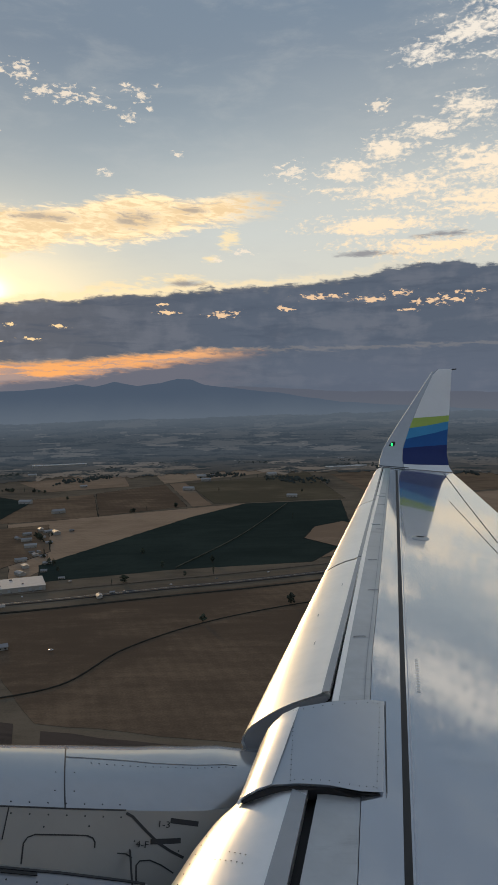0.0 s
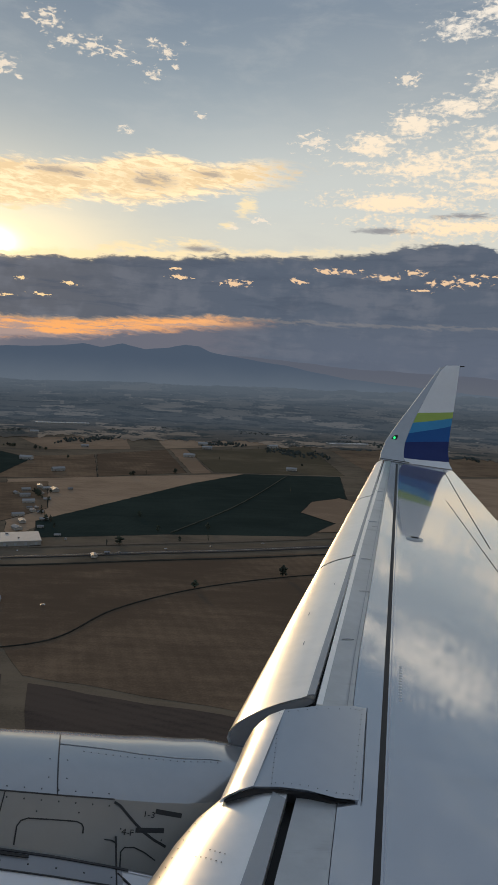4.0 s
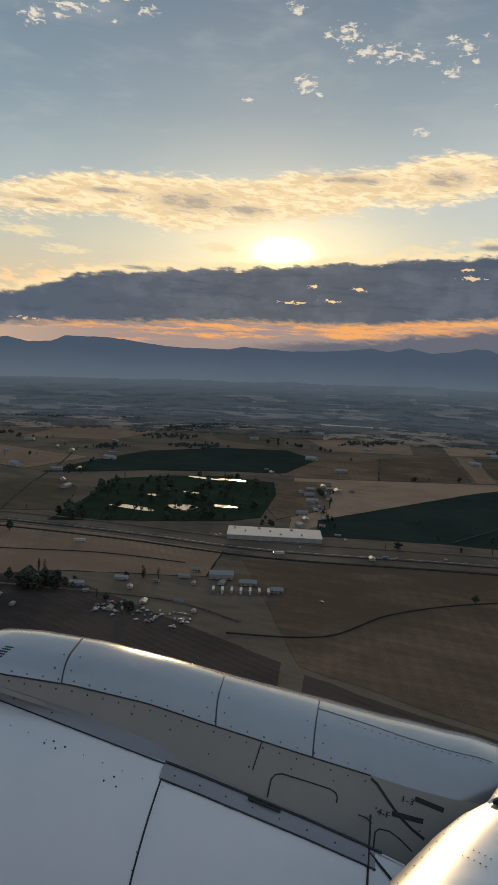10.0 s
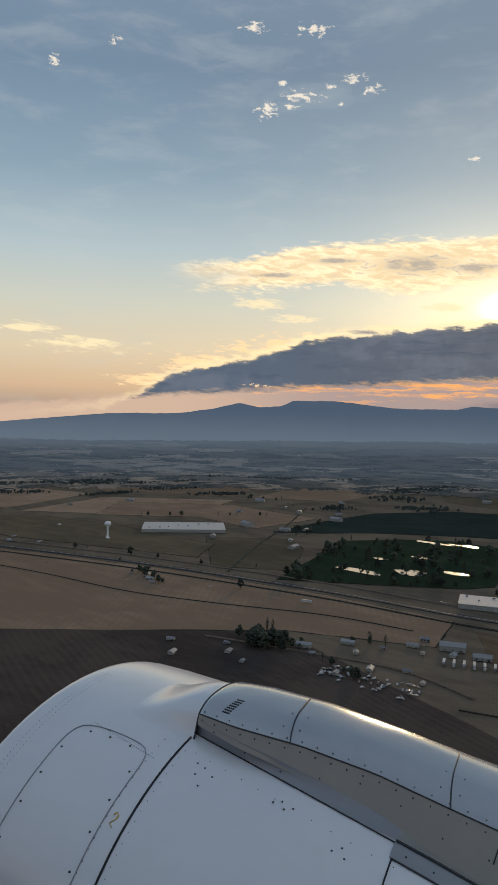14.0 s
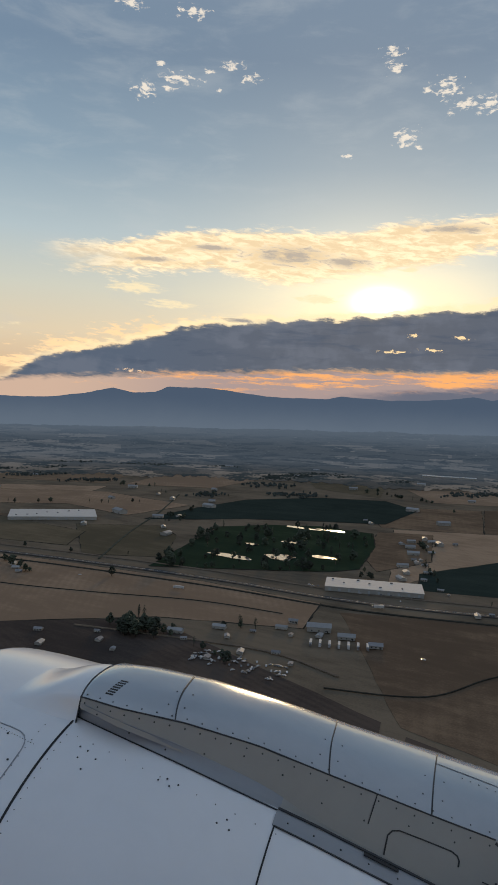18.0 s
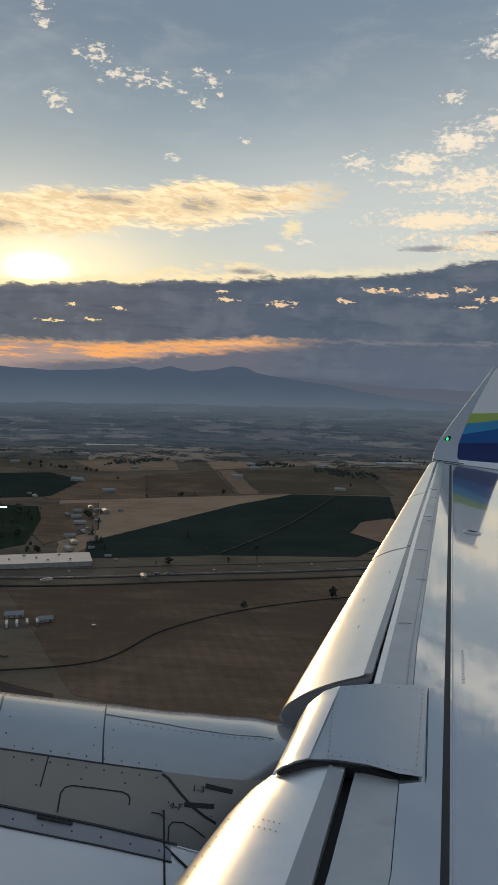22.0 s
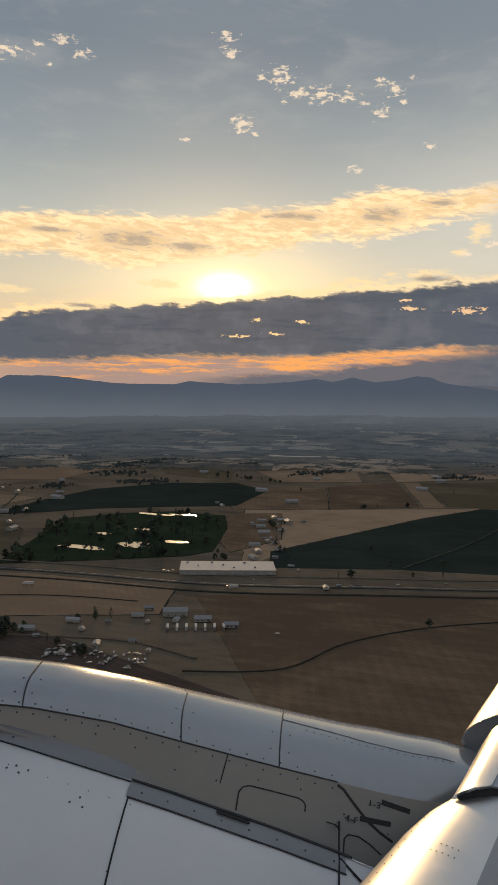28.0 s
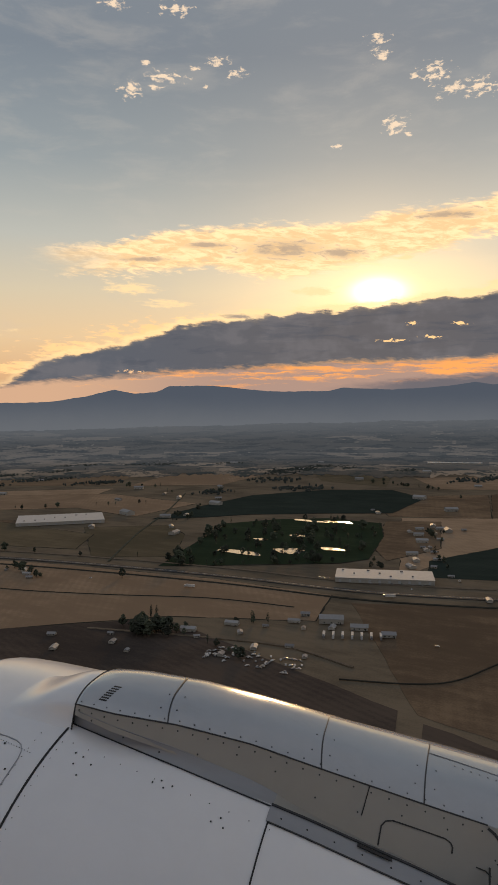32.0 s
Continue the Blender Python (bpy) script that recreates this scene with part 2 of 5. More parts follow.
    pm = k.step(m("ADD", blobs(puffs), m("MULTIPLY", m("SUBTRACT", n_puff, 0.5), 4.4)), 0.32, 1.05)
    pr = k.step(m("ADD", blobs(bank_r), m("MULTIPLY", m("SUBTRACT", m("ADD", m("MULTIPLY", n_puff, 0.55), m("MULTIPLY", n_str, 0.45)), 0.5), 5.0)), 0.10, 0.95)
    col = k.mix(m("MULTIPLY", pm, 0.85), col, (0.95, 0.80, 0.62))
    col = k.mix(m("MULTIPLY", pr, 0.85), col, k.ramp(m("DIVIDE", el, 30.0), [(0.3, (1.12, 0.82, 0.48)), (0.8, (1.02, 0.90, 0.74))]))

    # dark bank across the low sky
    scal = m("SUBTRACT", k.noise(k.xyz(m("MULTIPLY", az, 0.75), m("MULTIPLY", el, 0.6), 1.0), 1.0, 3, 0.5), 0.5)
    top = along([(-60, -0.8), (-52, 0.3), (-49, 1.4), (-46.5, 2.9), (-42.5, 4.2), (-39.4, 4.7), (-37.3, 5.4), (-35.6, 6.1), (-31, 6.45), (-25.8, 6.9), (-21.3, 7.35), (-16.7, 7.65), (-12.9, 7.95), (-9, 8.35), (-5, 8.6), (1.5, 8.8),
                 (7.3, 9.2), (11, 9.7), (14.8, 10.1), (17.2, 10.0), (20, 9.6), (40, 8.0), (60, 6.0)])
    bot = along([(-60, 0.2), (-46, 1.5), (-40.8, 1.9), (-33, 2.4), (-25, 2.85), (-13.6, 3.1), (-3.2, 3.8), (1, 3.7), (60, 3.7)])
    under = m("SUBTRACT", m("ADD", top, m("ADD", m("MULTIPLY", scal, 0.9), m("ADD", m("MULTIPLY", wcomb, 1.0), m("MULTIPLY", wob, 0.7)))), el)
    above = m("SUBTRACT", m("ADD", el, m("ADD", m("MULTIPLY", wcomb, 1.1), m("MULTIPLY", wob, 0.5))), bot)
    bank = m("MULTIPLY", k.step(under, -0.02, 0.28), k.step(above, -0.25, 0.35))
    rim = m("MULTIPLY", m("EXPONENT", m("MULTIPLY", m("MULTIPLY", m("ADD", under, 0.10), m("ADD", under, 0.10)), -16.0)), m("SUBTRACT", 1.0, k.step(off, 12.0, 42.0)))
    warm = m("SUBTRACT", 1.0, k.step(off, 2.0, 22.0))
    dark = k.mix(m("MULTIPLY", warm, 0.6), (0.102, 0.123, 0.160), (0.138, 0.132, 0.138))
    dark = k.mix(m("MULTIPLY", k.step(m("ADD", n_wide, m("MULTIPLY", scal, 0.5)), 0.44, 0.68), 0.45), dark, (0.185, 0.192, 0.22))
    dark = k.mix(m("MULTIPLY", k.step(n_str, 0.50, 0.66), 0.45), dark, (0.070, 0.088, 0.122))
    # orange light below the bank
    low = m("SUBTRACT", 1.0, k.step(above, -0.1, 0.4))
    s2 = k.noise(k.xyz(m("MULTIPLY", az, 0.18), m("ADD", m("MULTIPLY", el, 2.4), m("MULTIPLY", wcomb, 1.6)), 4.0), 1.0, 5, 0.6)
    ember = k.mix(k.step(m("ADD", s2, m("MULTIPLY", m("SUBTRACT", el, 2.0), 0.10)), 0.46, 0.64), (0.42, 0.30, 0.26), (0.98, 0.43, 0.14))
    ember = k.mix(m("MULTIPLY", k.step(off, 10.0, 26.0), 0.55), ember, (0.80, 0.52, 0.32))
    deep = m("SUBTRACT", m("MULTIPLY", above, -1.0), m("SUBTRACT", 0.35, m("MULTIPLY", az, 0.055)))
    ember = k.mix(m("MULTIPLY", k.step(deep, -0.2, 0.5), k.step(az, -26.0, -17.0)), ember, (0.150, 0.150, 0.180))
    ember = k.mix(k.step(m("ADD", az, m("MULTIPLY", wcomb, 10.0)), -5.0, 3.0), ember, dark)
    col = k.mix(low, col, ember)
    col = k.mix(m("MULTIPLY", core, 1.0), col, (5.0, 4.0, 2.4))
    disc = m("EXPONENT", m("MULTIPLY", m("MULTIPLY", d_sun, d_sun), -0.85))
    col = k.mix(m("MULTIPLY", bank, m("SUBTRACT", 1.0, m("MULTIPLY", disc, 0.8))), col, dark)
    col = k.mix(m("MULTIPLY", rim, 0.8), col, (1.1, 0.84, 0.46))
    tuft = k.step(m("ADD", blobs([(-4.2, 9.0, 2.4, 0.4), (10.0, 10.9, 3.4, 0.35), (15.5, 12.0, 3.0, 0.35), (-31.0, 6.6, 2.0, 0.3)]), m("MULTIPLY", wcomb, 2.0)), 0.1, 0.9)
    col = k.mix(m("MULTIPLY", tuft, 0.8), col, (0.24, 0.23, 0.25))
    gaps = [(-19.0, 4.6, 1.6, 0.2), (-16.2, 4.8, 1.2, 0.2), (-17.4, 5.9, 0.8, 0.25), (-13.9, 5.8, 1.2, 0.22), (-5.8, 6.8, 1.1, 0.28), (-1.3, 6.6, 1.7, 0.40), (3.6, 7.0, 1.2, 0.25), (6.6, 7.8, 2.4, 0.35), (10.2, 7.5, 1.8, 0.45),
            (12.4, 7.9, 1.4, 0.3), (15.5, 7.2, 2.8, 0.50), (13.2, 6.6, 1.2, 0.2), (17.6, 7.7, 1.6, 0.25), (-39.4, 2.3, 1.6, 0.25), (-6.0, 7.4, 1.0, 0.2)]
    gm = k.step(m("ADD", blobs(gaps), m("MULTIPLY", m("SUBTRACT", n_puff, 0.5), 4.4)), 0.45, 0.85)
    col = k.mix(m("MULTIPLY", gm, 0.85), col, k.mix(warm, (1.0, 0.66, 0.38), (1.25, 0.85, 0.40)))
    # haze low over the far valley
    haze = m("MULTIPLY", k.step(az, -6.0, 9.0), m("SUBTRACT", 1.0, k.step(m("ADD", el, m("MULTIPLY", wob, 1.5)), 1.5, 5.5)))
    col = k.mix(m("MULTIPLY", haze, 0.6), col, (0.125, 0.145, 0.19))
    bg = k.add("ShaderNodeBackground", Color=col, Strength=1.0)
    k.t.links.new(bg.outputs[0], k.add("ShaderNodeOutputWorld").inputs[0])


build_sky()
sun = new("sun", bpy.data.lights.new("sun", "SUN"))
sun.data.energy, sun.data.angle, sun.data.color = 1.35, radians(5.0), (1.0, 0.67, 0.33)
sun_way = Vector((math.sin(radians(SUN_AZ)) * math.cos(radians(SUN_EL)), math.cos(radians(SUN_AZ)) * math.cos(radians(SUN_EL)), math.sin(radians(SUN_EL))))
sun.matrix_world = look(sun_way * 50, (0, 0, 0))


# ---------------------------------------------------------------- materials
def surface(name, color, rough=0.5, metal=0.0, vary=0.12, scale=3.0, bump=0.0, coat=0.0, stains=0.0, other=None, per_piece=0.0, spec=0.5):
    """A surface with grain and stains at two scales."""
    mat = bpy.data.materials.new(name)
    mat.use_nodes = True
    k = Nodes(mat.node_tree)
    p = k.add("ShaderNodeTexCoord").outputs["Object"]
    big = k.noise(p, scale, 4, 0.6)
    small = k.noise(p, scale * 9.0, 3, 0.6)
    v = k.math("ADD", k.math("MULTIPLY", big, 0.65), k.math("MULTIPLY", small, 0.35))
    if per_piece:
        v = k.math("ADD", v, k.math("MULTIPLY", k.math("SUBTRACT", k.add("ShaderNodeObjectInfo").outputs["Random"], 0.5), per_piece))
    low = tuple(c * (1 - vary) for c in color)
    high = other or tuple(min(1.0, c * (1 + vary)) for c in color)
    col = k.mix(k.step(v, 0.3, 0.7), low, high)
    if stains:
        s = k.step(k.noise(k.vec("MULTIPLY", p, (0.5, 2.5, 1.0)), scale * 2.0, 5, 0.7), 0.56, 0.75)
        col = k.mix(k.math("MULTIPLY", s, stains), col, tuple(c * 0.45 for c in color))
    b = k.add("ShaderNodeBsdfPrincipled", Base_Color=col, Metallic=metal)
    k.put(b.inputs["Roughness"], k.math("ADD", rough - 0.05, k.math("MULTIPLY", small, 0.10)))
    b.inputs["Coat Weight"].default_value, b.inputs["Coat Roughness"].default_value = coat, 0.18
    b.inputs["Specular IOR Level"].default_value = spec
    if bump:
        bp = k.add("ShaderNodeBump", Strength=bump, Distance=0.01, Height=v)
        k.put(b.inputs["Normal"], bp.outputs[0])
    k.t.links.new(b.outputs[0], k.add("ShaderNodeOutputMaterial").inputs[0])
    return mat


M_WING = surface("grey_wing_paint", (0.56, 0.585, 0.615), 0.055, 0.8, 0.04, 0.7, 0.0, coat=0.6, stains=0.12)
M_STRIP = surface("matt_grey_paint", (0.52, 0.54, 0.55), 0.38, 0.5, 0.10, 1.2, 0.03, stains=0.35)
M_SLAT = surface("polished_aluminium", (0.96, 0.95, 0.93), 0.34, 1.0, 0.04, 1.5, 0.02, stains=0.06)
M_COVER = surface("satin_grey_paint", (0.46, 0.50, 0.55), 0.30, 0.75, 0.04, 1.0, 0.0)
M_TRAIL = surface("matt_mid_grey_metal", (0.40, 0.42, 0.44), 0.42, 0.4, 0.06, 1.4, 0.02, stains=0.2)
# black for rubber and dark joints, and for shade painted into gaps
M_DARK = surface("black_rubber_and_shade", (0.012, 0.013, 0.015), 0.6, vary=0.3)
M_COWL = surface("white_cowl_paint", (0.76, 0.78, 0.81), 0.24, 0.12, 0.03, 1.0, 0.0, coat=0.4, stains=0.03)
M_FAIR = surface("light_grey_fairing_paint", (0.42, 0.45, 0.48), 0.15, 0.5, 0.05, 1.2, 0.01, coat=0.6, stains=0.10)
M_FSIDE = surface("beige_grey_fairing_paint", (0.315, 0.315, 0.30), 0.36, 0.15, 0.05, 1.2, 0.0)
M_FILLET = surface("blue_grey_strip_and_shade", (0.27, 0.29, 0.32), 0.36, 0.0, 0.06, 1.2, 0.01, coat=0.3, stains=0.10)
M_BAND = surface("grey_paint_and_shade", (0.30, 0.32, 0.35), 0.38, vary=0.08)
M_LINE = surface("black_line_paint", (0.02, 0.022, 0.026), 0.5, vary=0.3, scale=8)
M_RIVET = surface("dark_rivet_metal", (0.06, 0.065, 0.07), 0.4, 0.6, vary=0.3)
M_WHITE = surface("white_gloss_paint", (0.74, 0.75, 0.77), 0.2, vary=0.03, coat=0.4)
M_NAVY = surface("navy_gloss_paint", (0.012, 0.026, 0.13), 0.4, vary=0.05, spec=0.25)
M_BLUE = surface("mid_blue_gloss_paint", (0.012, 0.09, 0.30), 0.4, vary=0.05, spec=0.25)
M_SKYBLUE = surface("light_blue_gloss_paint", (0.05, 0.26, 0.50), 0.4, vary=0.05, spec=0.25)
M_GREEN = surface("lime_gloss_paint", (0.34, 0.46, 0.10), 0.4, vary=0.05, spec=0.25)
M_YELLOW = surface("worn_yellow_marking", (0.55, 0.42, 0.10), 0.6, vary=0.3, scale=20)


def lamp_material():
    mat = bpy.data.materials.new("green_lamp_glass")
    mat.use_nodes = True
    k = Nodes(mat.node_tree)
    e = k.add("ShaderNodeEmission", Color=(0.05, 1.0, 0.25, 1), Strength=1.3)
    k.t.links.new(e.outputs[0], k.add("ShaderNodeOutputMaterial").inputs[0])
    return mat


M_LAMP = lamp_material()


def field_material(name, a, b, rows=0.0, angle=0.0, spacing=6.0):
    """Farm land: broad patches, fine clods and, where rows > 0, drill rows in one direction."""
    mat = bpy.data.materials.new(name)
    mat.use_nodes = True
    k = Nodes(mat.node_tree)
    p = k.add("ShaderNodeTexCoord").outputs["Object"]
    big = k.noise(p, 0.007, 4, 0.6, 0.6)
    mid = k.noise(k.vec("MULTIPLY", p, (0.4, 1.6, 1)), 0.04, 4, 0.65)
    small = k.noise(p, 0.5, 3, 0.6)
    v = k.math("ADD", k.math("ADD", k.math("MULTIPLY", big, 0.5), k.math("MULTIPLY", mid, 0.3)), k.math("MULTIPLY", small, 0.2))
    v = k.math("ADD", v, k.math("MULTIPLY", k.math("SUBTRACT", k.add("ShaderNodeObjectInfo").outputs["Random"], 0.5), 0.16))
    if rows:
        d = k.vec("DOT_PRODUCT", p, (math.cos(angle), math.sin(angle), 0))
        w = k.math("SINE", k.math("MULTIPLY", k.math("ADD", d, k.math("MULTIPLY", mid, 4.0)), 6.2832 / spacing))
        v = k.math("ADD", v, k.math("MULTIPLY", k.math("MULTIPLY", w, rows), k.step(big, 0.35, 0.6)))
    col = k.mix(k.step(v, 0.37, 0.65), a, b)
    s = k.add("ShaderNodeBsdfPrincipled", Base_Color=col, Roughness=0.95)
    s.inputs["Specular IOR Level"].default_value = 0.0
    k.t.links.new(s.outputs[0], k.add("ShaderNodeOutputMaterial").inputs[0])
    return mat


M_GROUND = field_material("dry_grassland", (0.095, 0.081, 0.063), (0.180, 0.148, 0.111))
M_TAN = field_material("cut_stubble", (0.218, 0.159, 0.113), (0.333, 0.247, 0.175), 0.02, 0.6, 9)
M_TANROW = field_material("striped_stubble", (0.168, 0.132, 0.090), (0.312, 0.240, 0.168), 0.07, 1.9, 14)
M_BROWN = field_material("bare_brown_soil", (0.109, 0.081, 0.059), (0.215, 0.158, 0.109), 0.012, 0.3, 12)
M_DARKSOIL = field_material("dark_ploughed_soil", (0.052, 0.044, 0.041), (0.095, 0.077, 0.066), 0.03, 1.2, 8)
M_CROP = field_material("dark_green_crop", (0.024, 0.034, 0.031), (0.035, 0.048, 0.043), 0.03, 1.0, 7)
M_TURF = field_material("golf_turf", (0.026, 0.040, 0.025), (0.048, 0.066, 0.040))
M_OLIVE = field_material("olive_pasture", (0.096, 0.083, 0.058), (0.160, 0.132, 0.092))
M_ROAD = surface("worn_asphalt", (0.06, 0.06, 0.062), 0.9, vary=0.2, scale=0.05, spec=0.1)
M_TRACK = surface("dark_ditch_grass", (0.042, 0.042, 0.037), 0.95, vary=0.3, scale=0.1, spec=0.0)
M_DIRT = surface("pale_dirt_track", (0.15, 0.125, 0.10), 0.95, vary=0.2, scale=0.1, spec=0.0)
M_LANE = surface("grassy_lane", (0.075, 0.080, 0.066), 0.95, vary=0.3, scale=0.1, spec=0.0)
M_PAINT = surface("road_paint", (0.42, 0.42, 0.40), 0.7, vary=0.1)
M_WATER = surface("pond_water", (0.02, 0.025, 0.03), 0.05, vary=0.1, scale=0.05, spec=1.0, coat=1.0)
M_LEAF = surface("dark_foliage", (0.034, 0.044, 0.028), 0.9, vary=0.5, scale=0.4, per_piece=0.4)
# foliage with a paler, bluer base colour that stands for haze
M_WOODS = surface("haze_paled_woods", (0.060, 0.070, 0.066), 0.95, vary=0.35, scale=0.02, spec=0.0)
M_BARK = surface("tree_bark", (0.06, 0.045, 0.035), 0.9, vary=0.3)
M_ROOFW = surface("white_metal_roof", (0.45, 0.45, 0.45), 0.8, vary=0.06, scale=0.2, stains=0.1)
M_ROOFP = surface("pale_metal_roof", (0.26, 0.26, 0.265), 0.6, vary=0.1, scale=0.3, per_piece=0.8)
M_ROOFG = surface("grey_shingle_roof", (0.20, 0.20, 0.21), 0.8, vary=0.2, scale=0.3, per_piece=0.6)
M_WALL = surface("pale_siding", (0.30, 0.29, 0.27), 0.7, vary=0.1, scale=0.3, per_piece=0.5)
M_GLASS = surface("dark_window_glass", (0.02, 0.025, 0.03), 0.08, vary=0.1)
M_CARS = surface("car_paint", (0.16, 0.16, 0.17), 0.25, vary=0.1, per_piece=1.2, other=(0.42, 0.42, 0.43), coat=0.2)


# ---------------------------------------------------------------- building helpers
def mesh_of(name, verts, faces, mats, smooth=True):
    me = bpy.data.meshes.new(name)
    me.from_pydata([tuple(v) for v in verts], [], faces)
    for mt in mats if isinstance(mats, (list, tuple)) else [mats]:
        me.materials.append(mt)
    if smooth:
        me.polygons.foreach_set("use_smooth", [len(f) == 4 for f in faces])
        me.set_sharp_from_angle(angle=radians(38))
    me.update()
    return me


def part(name, shape, material, parent, label="", smooth=True):
    """One mesh object under a thing or a part. shape: (verts, faces)."""
    ob = new(name, mesh_of(name, shape[0], shape[1], material, smooth))
    ob.parent = parent
    if label:
        tagged(ob, label)
    return ob


def joined(shapes):
    verts, faces = [], []
    for v, f in shapes:
        n = len(verts)
        verts += list(v)
        faces += [tuple(i + n for i in q) for q in f]
    return verts, faces


def loft(rings, closed=True, caps=True):
    """A skin over rings of equal length."""
    n = len(rings[0])
    verts = [p for r in rings for p in r]
    faces = []
    for i in range(len(rings) - 1):
        for j in range(n if closed else n - 1):
            a, b = i * n + j, i * n + (j + 1) % n
            faces.append((a, b, b + n, a + n))
    if closed and caps:
        faces.append(tuple(range(n))[::-1])
        faces.append(tuple(range((len(rings) - 1) * n, len(rings) * n)))
    return verts, faces


def box(x, y, z, sx, sy, sz, turn=0.0):
    c, s = math.cos(turn), math.sin(turn)
    v = []
    for dz in (0, sz):
        for dx, dy in ((-1, -1), (1, -1), (1, 1), (-1, 1)):
            px, py = dx * sx / 2, dy * sy / 2
            v.append((x + c * px - s * py, y + s * px + c * py, z + dz))
    return v, [(3, 2, 1, 0), (4, 5, 6, 7), (0, 1, 5, 4), (1, 2, 6, 5), (2, 3, 7, 6), (3, 0, 4, 7)]


def lerp(p, q, t):
    return tuple(a + (b - a) * t for a, b in zip(p, q))


LINE = 0.7


def ribbon(points, normals, width, lift=0.002, thick=0.002):
    """A thin raised strip along points that lie on a surface."""
    rings = []
    for i, p in enumerate(points):
        p = Vector(p)
        d = (Vector(points[min(i + 1, len(points) - 1)]) - Vector(points[max(i - 1, 0)])).normalized()
        n = Vector(normals[i]).normalized()
        s = d.cross(n).normalized() * (width * LINE / 2)
        lo, hi = n * (lift - thick), n * lift
        rings.append([p + lo - s, p + hi - s, p + hi + s, p + lo + s])
    return loft(rings)


def studs(points, normals, radius=0.006, high=0.003):
    radius *= 0.62
    shapes = []
    for p, n in zip(points, normals):
        n = Vector(n).normalized()
        u = n.orthogonal().normalized()
        w = n.cross(u)
        p = Vector(p)
        ring = [p + (u * math.cos(t) + w * math.sin(t)) * radius + n * 0.0005 for t in np.linspace(0, 2 * math.pi, 7)[:-1]]
        ring2 = [q + n * high - (q - p) * 0.35 for q in ring]
        shapes.append((ring + ring2, [(i, (i + 1) % 6, (i + 1) % 6 + 6, i + 6) for i in range(6)] + [tuple(range(6, 12))]))
    return joined(shapes)


# ---------------------------------------------------------------- the aircraft: own axes aft, out, up, origin at the cabin window
PLANE = Matrix(((0.9771, -0.2074, -0.0482, 0), (0.2057, 0.9779, -0.0378, 0), (0.0549, 0.0270, 0.9981, 0), (0, 0, 0, 1)))
airplane = new("airplane")
airplane.matrix_world = PLANE
tagged(airplane, "white and grey jet airliner with wing, winglet and engine", "airplane")


def W(a, b, dz=0.0):
    """A point on the wing's upper skin."""
    return (a, b, -1.8778 - 0.17 * a + 0.0859 * b + dz)


WN = Vector((0.17, -0.0859, 1.0)).normalized()
GAP0, GAP1 = (1.16, 3.60), (4.72, 11.22)          # slat trailing edge, inboard and at the tip
NOSE0, NOSE1 = (0.64, 3.58), (4.59, 11.24)


def slat_ring(g, n, droop, back):
    """Cross-section of a slat from its trailing edge over the nose to the underside."""
    ring = []
    for s, dz in ((0.0, 0.016), (0.08, 0.012), (0.16, -0.02), (0.28, -0.09), (0.42, -0.19), (0.56, -0.31), (0.68, -0.43), (0.78, -0.55), (0.87, -0.68), (0.94, -0.83), (0.98, -0.95), (1.0, -1.09),
                  (0.97, -1.28), (0.90, -1.40), (0.75, -1.25), (0.5, -0.75), (0.2, -0.30), (0.0, -0.10)):
        a, b = lerp(g, n, s)
        ring.append(W(a, b, dz * droop if dz < 0 else dz * back))
    return ring


def slat(v0, v1, label):
    rings = []
    for i in range(9):
        v = v0 + (v1 - v0) * i / 8
        rings.append(slat_ring(lerp(GAP0, GAP1, v), lerp(NOSE0, NOSE1, v), 0.24 - 0.15 * v, 1.0))
    return part("slat", loft(rings), M_SLAT, airplane, label)


CUT = (0.004, 0.327, 0.332, 0.652, 0.657, 0.995)
slats = [slat(CUT[0], CUT[1], "polished metal slat with a curved open end"), slat(CUT[2], CUT[3], ""), slat(CUT[4], CUT[5], "")]
# flat dark cap: the hollow end's inner shade is painted, not open
end_ring = slat_ring(lerp(GAP0, GAP1, 0.002), lerp(NOSE0, NOSE1, 0.002), 0.23, 0.4)
end_ring = [lerp(q, W(0.95, 3.55, -0.08), 0.06) for q in end_ring]
part("end_shade", (end_ring, [tuple(range(len(end_ring)))]), M_BAND, slats[0], "dark cap painted as the shaded hollow of the slat's end")
# inboard slat in front of the wing root: flat behind, rolling down over a round nose
IN_G, IN_N = ((-0.285, 0.45), (0.768, 2.75)), ((-1.03, 0.75), (0.455, 3.07))


def inner_nose(v):
    """The slat's nose, drawn in towards its rounded outboard end."""
    q = max(0.0, (v - 0.86) / 0.18)
    return lerp(lerp(*IN_N, v), lerp(*IN_G, v), 0.30 * q * q)


def inner_at(v, s, lift=0.0):
    """A point on the inboard slat, v along the span, s from the rear edge to the nose."""
    g, n = lerp(*IN_G, v), inner_nose(v)
    u = max(0.0, (s - 0.10) / 0.90)
    return W(*lerp(g, n, s), 0.016 - 0.33 * (1 - math.sqrt(max(0.0, 1 - u * u))) + lift)


inner = []
for i in range(15):
    v = (i / 14) ** 0.8 * 1.04
    top_ = [inner_at(v, s) for s in (0.0, 0.06, 0.12, 0.18, 0.25, 0.32, 0.39, 0.46, 0.53, 0.60, 0.66, 0.72, 0.77, 0.82, 0.86, 0.90, 0.93, 0.96, 0.98, 0.993, 1.0)]
    g, n = lerp(*IN_G, v), inner_nose(v)
    inner.append(top_ + [W(*lerp(g, n, s), dz) for s, dz in ((0.985, -0.36), (0.93, -0.38), (0.75, -0.33), (0.4, -0.16), (0.0, -0.02))])
